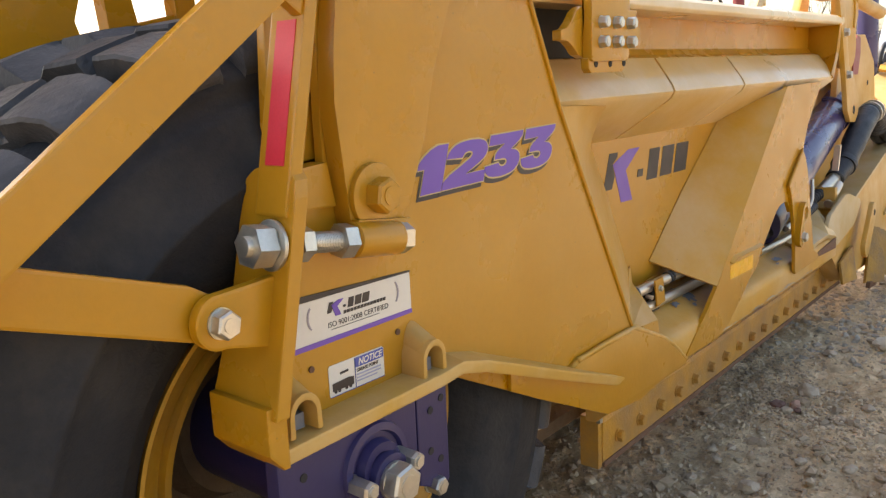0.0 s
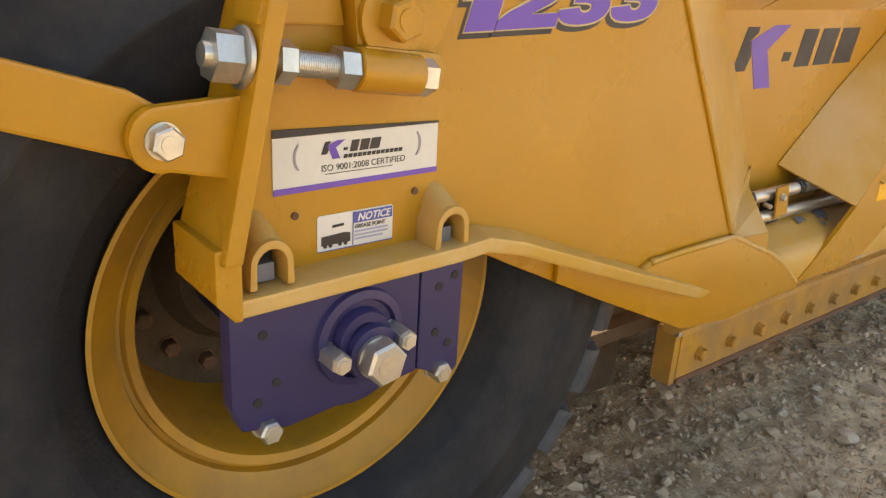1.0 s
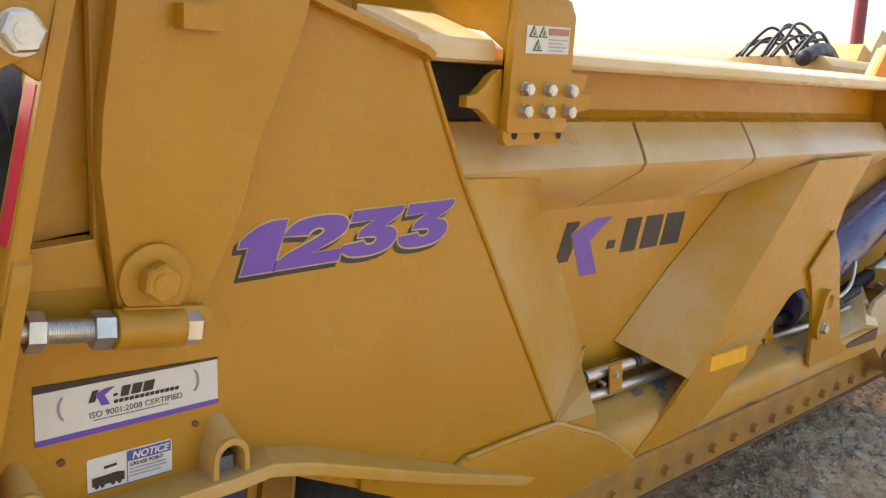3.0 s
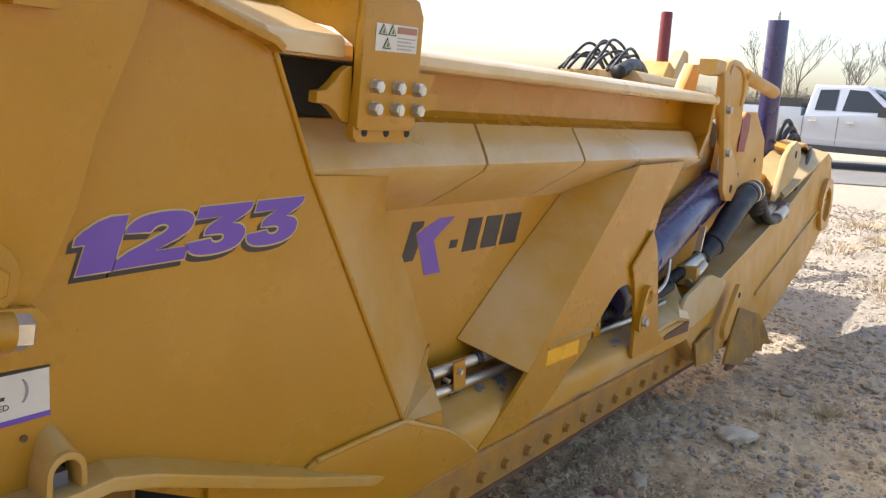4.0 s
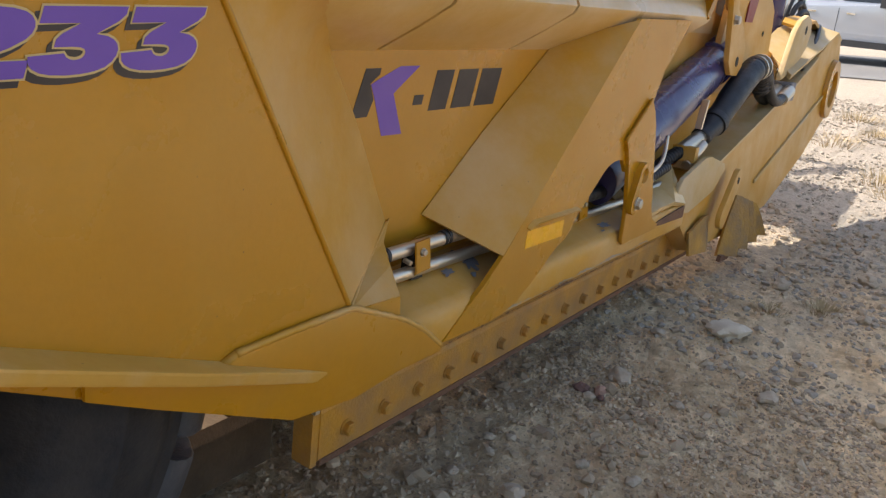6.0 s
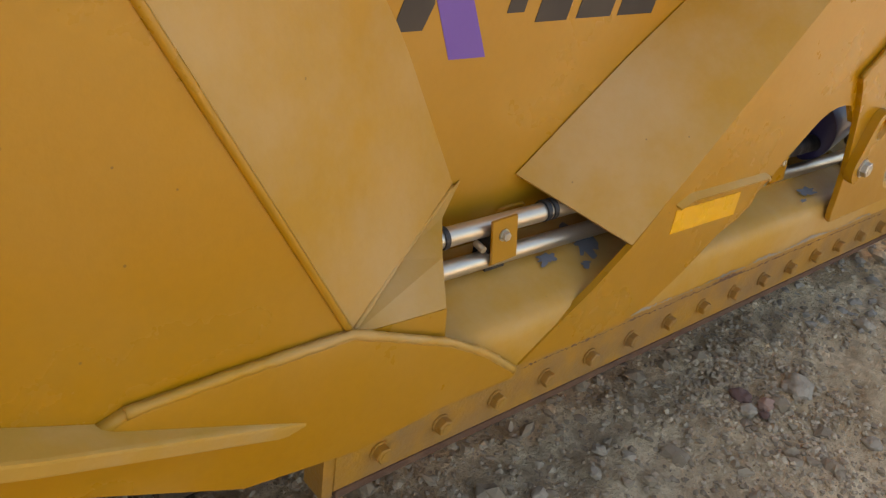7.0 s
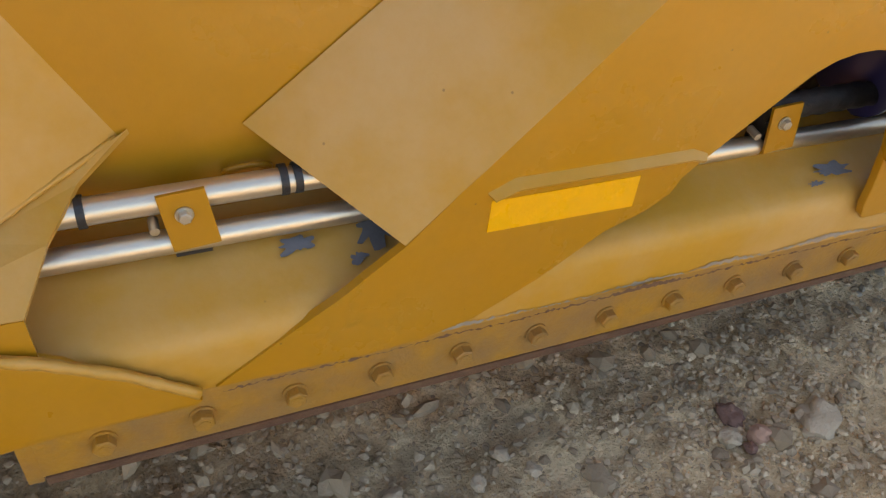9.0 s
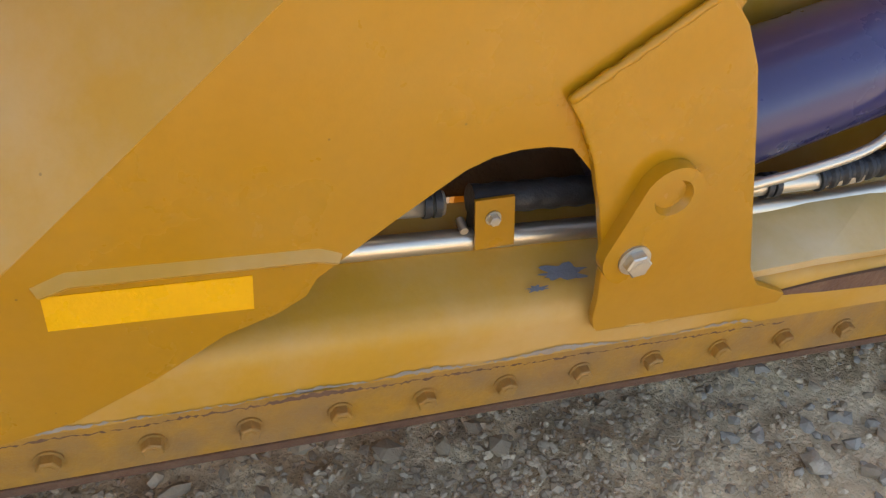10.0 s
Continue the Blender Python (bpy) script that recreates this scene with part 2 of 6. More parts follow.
def hexagon(at, axis, flats, height, spin=0.0, bm=None, dome=True):
    """A hexagon head standing on at, along axis, with its corners turned off."""
    bm = bm or bmesh.new()
    m = Matrix.Translation(at) @ basis(axis) @ Matrix.Rotation(spin, 4, "Z")
    r = flats / 2 / math.cos(math.pi / 6)
    rings = []
    for h, q in ((0, r), (height * 0.86, r), (height, r * 0.86)) if dome else ((0, r), (height, r)):
        rings.append([bm.verts.new(m @ Vector((q * math.cos(a), q * math.sin(a), h))) for a in (k * math.pi / 3 for k in range(6))])
    for a, b in zip(rings, rings[1:]):
        for k in range(6):
            bm.faces.new((a[k], a[(k + 1) % 6], b[(k + 1) % 6], b[k]))
    bm.faces.new(rings[-1])
    bm.faces.new(list(reversed(rings[0])))
    return bm


def bolt(parent, at, axis, flats, height, mat, washer=0.0, spin=0.0, name="bolt", label=""):
    """A hexagon bolt with a washer under its head, standing on a surface."""
    at, ax = Vector(at), Vector(axis).normalized()
    bm = bmesh.new()
    lift = 0.0
    if washer:
        rod(at, at + ax * flats * 0.12, washer, n=28, bm=bm)
        lift = flats * 0.12
    hexagon(at + ax * lift, ax, flats, height, spin, bm)
    rod(at + ax * (lift + height * 0.9), at + ax * (lift + height * 1.06), flats * 0.3, n=20, bm=bm)
    return part(name, bm, mat, parent, label)


def bead(parent, pts, r=0.006, mat=None):
    """A weld bead, a little uneven."""
    line = along(pts, max(4, int(sum((Vector(b) - Vector(a)).length for a, b in zip(pts, pts[1:])) / 0.012)))
    rr = [r * random.uniform(0.75, 1.2) for _ in line]
    return part("weld_bead", sweep(line, rr, 8, 0), mat or YELLOW, parent, smooth="all")


def lettering(text, size, origin, mat, parent, name="lettering", fat=0.0, shear=0.0, width=1.0, y=0.0, lift=0.0006, tilt=0.0):
    """Flat letters on a face that looks towards -y, their left foot at origin (x, z)."""
    c = bpy.data.curves.new(name, "FONT")
    c.body, c.size, c.offset, c.shear, c.extrude = text, size, fat, shear, lift
    tmp = bpy.data.objects.new(name, c)
    scene.collection.objects.link(tmp)
    dg = bpy.context.evaluated_depsgraph_get()
    dg.update()
    me = bpy.data.meshes.new_from_object(tmp.evaluated_get(dg))
    bpy.data.objects.remove(tmp)
    me.transform(Matrix.Translation((origin[0], y, origin[1])) @ Matrix.Rotation(-tilt, 4, "Y") @ Matrix.Rotation(math.pi / 2, 4, "X") @ Matrix.Diagonal((width, 1, 1, 1)))
    me.materials.clear()
    return part(name, me, mat, parent)


def flat(pts, y, mat, parent, name, label="", t=0.001):
    """A thin sticker or painted shape in x and z, proud of the face at y."""
    return part(name, plate(pts, y - t, y, 0), mat, parent, label)


# ---- the ground ----
def ground_height(x, y):
    """The yard dips under the machine and climbs gently towards the parked truck."""
    a = min(1.0, max(0.0, (x - 0.8) / 3.6))
    dip = -0.13 * (1 - a * a * (3 - 2 * a))
    s = max(0.0, x - 6.0)
    rise = 0.048 * min(s, 60.0) * min(1.0, s / 4.0)
    tilt = -0.07 * max(-30.0, min(30.0, y)) * min(1.0, s / 10.0)
    return dip + rise + tilt


def ground_relief(x, y):
    """Ruts, clods and crumbs of the dirt."""
    d = 0.022 * noise.noise((x * 1.3, y * 1.3, 0)) + 0.020 * noise.noise((x * 5, y * 5, 3))
    return d + 0.017 * noise.noise((x * 15, y * 15, 7)) + 0.012 * max(0.0, noise.noise((x * 31, y * 31, 2)))


def spaced(lo, hi, fine_lo, fine_hi, step, grow=1.25):
    out = [fine_lo + step * i for i in range(int((fine_hi - fine_lo) / step) + 1)]
    s, v = step, out[-1]
    while v < hi:
        s *= grow
        v += s
        out.append(v)
    s, v = step, out[0]
    while v > lo:
        s *= grow
        v -= s
        out.insert(0, v)
    return out


def make_ground():
    xs, ys = spaced(-400, 400, -0.6, 6.0, 0.022), spaced(-400, 400, -1.6, 0.9, 0.022)
    verts, faces = [], []
    for x in xs:
        for y in ys:
            d = 0.0
            if -3 < x < 14 and -6 < y < 5:
                d = ground_relief(x, y)
            verts.append((x, y, ground_height(x, y) + d - 0.01))
    n = len(ys)
    for i in range(len(xs) - 1):
        for j in range(n - 1):
            a = i * n + j
            faces.append((a, a + n, a + n + 1, a + 1))
    me = bpy.data.meshes.new("ground")
    me.from_pydata(verts, [], faces)
    me.polygons.foreach_set("use_smooth", [True] * len(faces))
    return me


def ground_material():
    m = bpy.data.materials.new("gravelly_dirt")
    m.use_nodes = True
    nt = m.node_tree
    b = nt.nodes["Principled BSDF"]
    L = nt.links.new
    co = nt.nodes.new("ShaderNodeTexCoord")

    def tex(kind, scale):
        n = nt.nodes.new(kind)
        n.inputs["Scale"].default_value = scale
        L(co.outputs["Object"], n.inputs["Vector"])
        return n

    broad, mid = tex("ShaderNodeTexNoise", 1.6), tex("ShaderNodeTexNoise", 14.0)
    broad.inputs["Detail"].default_value, mid.inputs["Detail"].default_value = 8, 8
    peb, grit = tex("ShaderNodeTexVoronoi", 55.0), tex("ShaderNodeTexVoronoi", 140.0)
    r1 = nt.nodes.new("ShaderNodeValToRGB")
    r1.color_ramp.elements[0].color, r1.color_ramp.elements[1].color = (0.32, 0.22, 0.125, 1), (0.68, 0.53, 0.345, 1)
    r1.color_ramp.elements[0].position, r1.color_ramp.elements[1].position = 0.3, 0.72
    L(mid.outputs[0], r1.inputs[0])
    mx = nt.nodes.new("ShaderNodeMix")
    mx.data_type = "RGBA"
    mr = nt.nodes.new("ShaderNodeMapRange")
    mr.inputs[1].default_value, mr.inputs[2].default_value, mr.inputs[4].default_value = 0.4, 0.65, 0.55
    L(broad.outputs[0], mr.inputs[0])
    L(mr.outputs[0], mx.inputs[0])
    L(r1.outputs[0], mx.inputs[6])
    mx.inputs[7].default_value = (0.66, 0.535, 0.37, 1)
    # away from the machine the colour turns greyer, painting in the sunlit look
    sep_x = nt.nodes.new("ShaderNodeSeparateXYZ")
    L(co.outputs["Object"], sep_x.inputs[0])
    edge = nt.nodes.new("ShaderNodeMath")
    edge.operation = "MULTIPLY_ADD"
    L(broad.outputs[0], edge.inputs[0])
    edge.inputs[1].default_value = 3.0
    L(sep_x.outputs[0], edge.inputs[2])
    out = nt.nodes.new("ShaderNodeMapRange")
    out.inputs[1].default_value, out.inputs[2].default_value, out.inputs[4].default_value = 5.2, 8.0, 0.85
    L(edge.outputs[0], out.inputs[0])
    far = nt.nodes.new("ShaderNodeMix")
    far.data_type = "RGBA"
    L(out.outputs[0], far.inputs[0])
    # darker by the wheel, lighter to the front: falloff of light put in colour
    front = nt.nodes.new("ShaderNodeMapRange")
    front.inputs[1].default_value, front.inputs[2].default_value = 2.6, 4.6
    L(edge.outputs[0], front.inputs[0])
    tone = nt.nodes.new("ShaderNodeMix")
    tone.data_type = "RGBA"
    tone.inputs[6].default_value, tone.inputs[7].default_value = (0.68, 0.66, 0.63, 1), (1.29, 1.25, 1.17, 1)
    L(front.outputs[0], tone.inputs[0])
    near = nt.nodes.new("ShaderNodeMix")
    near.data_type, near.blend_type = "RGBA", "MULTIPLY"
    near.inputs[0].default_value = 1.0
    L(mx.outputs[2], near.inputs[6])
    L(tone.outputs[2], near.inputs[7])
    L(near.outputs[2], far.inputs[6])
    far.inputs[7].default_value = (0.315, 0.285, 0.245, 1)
    m2 = nt.nodes.new("ShaderNodeMix")
    m2.data_type, m2.blend_type = "RGBA", "MULTIPLY"
    m2.inputs[0].default_value = 0.4
    sep = nt.nodes.new("ShaderNodeMapRange")
    sep.inputs[3].default_value = 0.55
    sep.inputs[4].default_value = 1.35
    bw = nt.nodes.new("ShaderNodeRGBToBW")
    L(peb.outputs["Color"], bw.inputs[0])
    L(bw.outputs[0], sep.inputs[0])
    L(far.outputs[2], m2.inputs[6])
    L(sep.outputs[0], m2.inputs[7])
    L(m2.outputs[2], b.inputs["Base Color"])
    b.inputs["Roughness"].default_value = 0.95
    b.inputs["Specular IOR Level"].default_value = 0.2
    add = nt.nodes.new("ShaderNodeMath")
    add.operation = "ADD"
    L(peb.outputs["Distance"], add.inputs[0])
    L(grit.outputs["Distance"], add.inputs[1])
    bn = nt.nodes.new("ShaderNodeBump")
    bn.inputs["Strength"].default_value, bn.inputs["Distance"].default_value = 0.3, 0.010
    bn.invert = True
    L(add.outputs[0], bn.inputs["Height"])
    clod = tex("ShaderNodeTexNoise", 22.0)
    clod.inputs["Detail"].default_value, clod.inputs["Roughness"].default_value = 6, 0.7
    b2 = nt.nodes.new("ShaderNodeBump")
    b2.inputs["Strength"].default_value, b2.inputs["Distance"].default_value = 0.8, 0.04
    L(clod.outputs[0], b2.inputs["Height"])
    L(b2.outputs[0], bn.inputs["Normal"])
    L(bn.outputs[0], b.inputs["Normal"])
    return m


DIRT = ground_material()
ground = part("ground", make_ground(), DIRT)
tagged(ground, "grey-brown gravelly dirt yard with loose stones", "ground", kind="structure")

# ---- the scraper ----
scraper = thing("scraper", (2.0, 1.4, 0.23), "large yellow pull-type earthmoving scraper parked on gravel", "scraper")
RISE = 1.03   # stretches the body, bolts too, up from its lowest edge to fit the camera's view
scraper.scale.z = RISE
P = scraper

# rear wheel
WC = (0.137, 0.0, 0.69)


def make_wheel(centre, name, hub_side=-1):
    w = new(name)
    w.location = Vector(centre) - Vector(scraper.location)
    w.parent = scraper
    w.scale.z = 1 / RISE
    cx, cy, cz = centre
    R, rim = 0.83, 0.385
    side = [(0.115, rim - 0.01), (0.10, rim + 0.012), (0.085, rim + 0.014), (0.055, rim + 0.055), (0.048, rim + 0.058), (0.034, 0.50), (0.026, 0.54), (0.022, 0.56), (0.018, 0.566), (0.018, 0.576), (0.024, 0.582), (0.03, 0.63), (0.044, 0.668), (0.046, 0.684), (0.060, 0.690), (0.062, 0.715), (0.058, 0.722), (0.068, 0.735), (0.10, 0.760), (0.14, 0.775)]
    prof = side + [(0.36, 0.785)] + [(0.72 - s, r) for s, r in reversed(side)]
    tyre = part("tyre", lathe([(cy + s, r) for s, r in prof], (cx, 0, cz), 96), RUBBER, w, "dusty black rubber tyre", smooth="all")
    # tread lugs: rounded over the shoulder, cut off square at the grooves
    bm = bmesh.new()
    over = [(0.070, 0.722), (0.060, 0.732), (0.054, 0.744), (0.055, 0.764), (0.066, 0.788), (0.086, 0.806), (0.118, 0.819), (0.158, 0.823), (0.165, 0.795), (0.180, 0.795), (0.187, 0.826), (0.25, 0.829), (0.345, 0.830)]
    under = [(0.080, 0.718), (0.080, 0.722), (0.085, 0.728), (0.10, 0.732), (0.12, 0.745), (0.14, 0.755), (0.158, 0.765), (0.165, 0.766), (0.180, 0.767), (0.187, 0.77), (0.25, 0.77), (0.345, 0.77)]
    for k in range(30):
        for row in (0, 1):
            a = 2 * math.pi * (k + 0.5 * row) / 30
            grid = []
            for (s, r), (s2, r2) in zip(over, under):
                skew = 0.11 * max(0.0, (s - 0.08) / 0.26) * (1 if row == 0 else -1)
                wide = 0.071 + 0.004 * min(1.0, max(0.0, (0.80 - r) / 0.1))
                pts = [(s2, r2, -wide)] + [(s, r - (0.006 if abs(u) > 0.95 else 0.0), u * wide) for u in (-1, -0.93, -0.4, 0.4, 0.93, 1)] + [(s2, r2, wide)]
                grid.append([bm.verts.new((cx + rr * math.cos(a + skew + da), cy + (ss if row == 0 else 0.72 - ss), cz + rr * math.sin(a + skew + da))) for ss, rr, da in pts])
            for p, q in zip(grid, grid[1:]):
                for i in range(len(p) - 1):
                    bm.faces.new((p[i], p[i + 1], q[i + 1], q[i]))
            bm.faces.new(grid[-1])
    part("tread", bm, TREAD, tyre, "dusty grey tread blocks", smooth=True)
    # rim: flange, well and disc
    rp = [(0.112, rim - 0.004), (0.096, rim), (0.096, rim - 0.008), (0.104, rim - 0.013), (0.135, rim - 0.054), (0.150, rim - 0.057), (0.150, rim - 0.065), (0.135, rim - 0.069), (0.140, rim - 0.085), (0.155, rim - 0.091), (0.35, rim - 0.10), (0.42, rim - 0.11)]
    part("rim", lathe([(cy + s, r) for s, r in rp], (cx, 0, cz), 96), RIM_PAINT, w, "dusty yellow steel rim", smooth=True)
    # disc coloured dark to paint the shade inside the rim
    part("wheel_disc", lathe([(cy + 0.40, rim - 0.10), (cy + 0.41, 0.18), (cy + 0.35, 0.15), (cy + 0.345, 0.0)], (cx, 0, cz), 64), SHADE_BROWN, w, smooth=True)
    for k in range(16):
        a = 2 * math.pi * k / 16
        bolt(w, (cx + 0.225 * math.cos(a), cy + 0.407, cz + 0.225 * math.sin(a)), (0, -1, 0), 0.03, 0.025, RUST, 0.02, name="wheel_nut")
    return w


make_wheel((WC[0], 0.012, WC[2]), "rear_wheel")
make_wheel((WC[0], 1.95, WC[2]), "rear_wheel")

# axle plate and hub
part("axle_plate", plate([(-0.10, 0.81), (-0.10, 0.66), (-0.085, 0.62), (-0.014, 0.605), (0.10, 0.615), (0.225, 0.63), (0.225, 0.81)], -0.062, -0.03), PURPLE, P, "dusty purple steel axle plate")
part("axle_side_plate", plate([(0.228, 0.81), (0.228, 0.632), (0.30, 0.60), (0.315, 0.615), (0.315, 0.81)], -0.062, 0.0), PURPLE, P)
part("axle_boss", rod((0.120, -0.097, 0.704), (0.120, -0.02, 0.704), 0.045, n=40, bevel=0.006), PURPLE, P, smooth=True)
part("boss_ring", lathe([(-0.060, 0.080), (-0.070, 0.077), (-0.072, 0.064), (-0.064, 0.060), (-0.064, 0.05), (-0.082, 0.046), (-0.082, 0.03)], (0.112, 0, 0.722), 48), PURPLE, P, smooth=True)
part("axle_beam", rod((0.13, -0.02, 0.70), (0.13, 2.4, 0.70), 0.12, n=32), PURPLE, P, smooth=True)
bolt(P, (0.119, -0.098, 0.702), (0, -1, 0), 0.062, 0.03, ZINC, 0.034, 0.2, "axle_bolt", "large zinc-plated axle bolt")
for x, z in ((0.052, 0.712), (0.170, 0.720)):
    bolt(P, (x, -0.062, z), (0, -1, 0), 0.03, 0.05, ZINC, 0.017, 0.4)
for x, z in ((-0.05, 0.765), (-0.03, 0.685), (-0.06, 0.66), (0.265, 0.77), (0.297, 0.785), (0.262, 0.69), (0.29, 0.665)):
    part("bolt_hole", rod((x, -0.0635, z), (x, -0.05, z), 0.0075, n=16), HOLE_SHADE, P)
bolt(P, (-0.045, -0.045, 0.612), (0, -1, 0), 0.032, 0.03, ZINC, 0.02)
bolt(P, (0.275, -0.045, 0.617), (0, -1, 0), 0.032, 0.03, ZINC, 0.02)

# shelf along the foot of the side plate
rail = loft([[(-0.088, -0.07, 0.826), (0.30, -0.07, 0.833), (0.365, -0.07, 0.838), (0.45, -0.068, 0.815), (0.80, -0.052, 0.682), (1.19, -0.010, 0.536)],
             [(-0.088, 0.004, 0.826), (0.30, 0.004, 0.833), (0.384, 0.004, 0.838), (0.475, 0.004, 0.815), (0.82, 0.004, 0.682), (1.19, 0.004, 0.540)]], 0.026, 0.005)
part("shelf_rail", rail, RAIL_PAINT, P, "dusty yellow shelf rail with a rounded front edge")


# guards of the grease lines: bent half tubes with square nuts in them
for x in (-0.03, 0.292):
    outer = [(0.033 * math.cos(t), 0.034 + 0.035 * math.sin(t)) for t in (math.pi * k / 12 for k in range(12, -1, -1))]
    outer = [(-0.035, 0.0)] + outer + [(0.035, 0.0)]
    inner = [(0.023 * math.cos(t), 0.032 + 0.024 * math.sin(t)) for t in (math.pi * k / 10 for k in range(11))]
    inner = [(0.023, 0.0)] + inner + [(-0.023, 0.0)]
    part("line_guard", plate([(x + px, 0.830 + pz) for px, pz in outer + inner], -0.058, 0.0, 0.004), YELLOW_DUSTY, P, "bent steel guard over a grease line", smooth=True)
    part("guard_hood", loft([[(x + 0.033 * math.cos(t), -0.048, 0.864 + 0.035 * math.sin(t)) for t in (math.pi * k / 8 for k in range(9))],
                             [(x + 0.026 * math.cos(t), 0.002, 0.872 + 0.056 * math.sin(t)) for t in (math.pi * k / 8 for k in range(9))]], 0.004), YELLOW_DUSTY, P, smooth=True)
    # black sheet stands for the shade within the guard
    part("guard_shade", plate([(x + px, 0.830 + pz) for px, pz in inner], -0.008, -0.001, 0), HOLE_SHADE, P)
    part("line_fitting", box((x - 0.014, -0.034, 0.832), (x + 0.014, -0.01, 0.858), 0.003), BARE, P)

# side plate with its number
SIDE = [(-0.08, 0.82), (0.36, 0.805), (0.48, 0.745), (0.72, 0.630), (1.05, 0.478), (1.245, 0.455), (1.40, 0.468), (1.572, 0.466), (1.486, 0.535), (1.403, 0.586), (1.22, 0.665), (0.969, 1.082), (0.838, 1.297), (0.716, 1.537),
        (0.49, 1.602), (0.42, 1.64), (0.40, 1.72), (0.10, 1.72), (0.095, 1.20), (-0.02, 1.165), (-0.08, 0.95)]
part("side_plate", plate(SIDE, 0.0, 0.02, 0.003), YELLOW, P, "glossy yellow steel side plate")
part("top_cap", loft([[(0.30, -0.035, 1.665), (0.50, -0.035, 1.606), (0.70, -0.035, 1.552), (0.722, -0.035, 1.538)], [(0.30, 0.12, 1.665), (0.50, 0.12, 1.606), (0.70, 0.12, 1.552), (0.722, 0.12, 1.538)]], 0.016, 0.004), YELLOW, P)


part("seam_weld", sweep(along([(0.72, -0.001, 1.53), (0.838, -0.001, 1.297), (0.969, -0.001, 1.080), (1.216, 0.0, 0.672)], 40), 0.0065, 8, 0), YELLOW, P, smooth="all")
DOUBLER = [(0.60, 0.745), (0.865, 0.650), (0.90, 0.664), (1.03, 0.668), (1.215, 0.668), (1.31, 0.630), (1.405, 0.589), (1.488, 0.540), (1.575, 0.472), (1.565, 0.465), (1.40, 0.468), (1.245, 0.454), (1.05, 0.477), (0.72, 0.629), (0.60, 0.687)]
part("doubler_plate", plate(DOUBLER, -0.014, -0.0005, 0.006), YELLOW, P, "thick yellow doubler plate", smooth=True)
rim_line = [(0.868, 0.655), (0.90, 0.667), (1.03, 0.671), (1.215, 0.671), (1.405, 0.592), (1.490, 0.542), (1.570, 0.478)]
part("doubler_edge", loft([[(x, -0.013, z - 0.004) for x, z in rim_line], [(x, -0.010, z + 0.003) for x, z in rim_line], [(x, -0.001, z + 0.008) for x, z in rim_line]], 0.004), YELLOW_DUSTY, P, "dusty welded top edge of the doubler plate", smooth="all")
bead(P, [(x, -0.008, z + 0.003) for x, z in rim_line[1:]], 0.0075, YELLOW_DUSTY)


# pivot arm
ARM = [(0.14, 1.75), (0.122, 1.564), (0.10, 1.423), (0.094, 1.338), (0.103, 1.25), (0.113, 1.15), (0.125, 1.122), (0.222, 1.112), (0.262, 1.154), (0.316, 1.273), (0.345, 1.376), (0.423, 1.553), (0.45, 1.65), (0.47, 1.75)]
part("pivot_arm", plate(ARM, -0.04, 0.0, 0.006), YELLOW, P, smooth=True)
bead(P, [(0.352, -0.004, 1.385), (0.427, -0.006, 1.553), (0.47, -0.006, 1.70)], 0.009)
part("arm_stop", box((0.205, -0.075, 1.545), (0.27, -0.04, 1.58), 0.006), YELLOW, P)
part("pivot_boss", rod((0.168, -0.052, 1.182), (0.168, -0.038, 1.182), 0.056, n=40, bevel=0.004), YELLOW, P, smooth=True)
bolt(P, (0.168, -0.052, 1.184), (0, -1, 0), 0.053, 0.032, YELLOW, 0.0, 0.35, "pivot_bolt")
part("sleeve_web", plate([(0.115, 1.15), (0.245, 1.135), (0.262, 1.115), (0.245, 1.095), (0.118, 1.105)], -0.058, -0.035, 0.006), YELLOW, P, smooth=True)
part("cross_tab", plate([(-0.03, 1.235), (0.095, 1.245), (0.11, 1.17), (-0.03, 1.175)], -0.012, 0.0285), YELLOW, P)
part("rear_web", plate([(0.0, 1.15), (0.17, 1.15), (0.17, 1.75), (0.04, 1.75)], 0.03, 0.05), YELLOW, P)

# upright post with the adjusting bolt
def slanted_post(lo, hi, y0, y1, half, bevel=0.005):
    """A flat bar that leans along x, between two points in x and z."""
    (xa, za), (xb, zb) = lo, hi
    return plate([(xa - half, za), (xa + half, za), (xb + half, zb), (xb - half, zb)], y0, y1, bevel)


def rounded_post():
    bm = bmesh.new()
    rings = []
    for f, ya, yb in [(0.0, -0.09, 0.075), (0.22, -0.09, 0.06), (0.45, -0.09, 0.045), (0.88, -0.09, 0.04), (0.95, -0.086, 0.032), (0.985, -0.072, 0.015), (1.0, -0.055, -0.005)]:
        x, z = -0.101 + (-0.021 + 0.101) * f, 0.885 + (1.252 - 0.885) * f
        rings.append([bm.verts.new(p) for p in ((x - 0.013, yb, z), (x - 0.013, ya, z), (x + 0.013, ya, z), (x + 0.013, yb, z))])
    for a, b in zip(rings, rings[1:]):
        for k in range(4):
            bm.faces.new((a[k], a[(k + 1) % 4], b[(k + 1) % 4], b[k]))
    bm.faces.new(rings[0])
    bm.faces.new(rings[-1])
    bmesh.ops.recalc_face_normals(bm, faces=bm.faces)
    return bevelled(bm, 0.004, 2, 40)


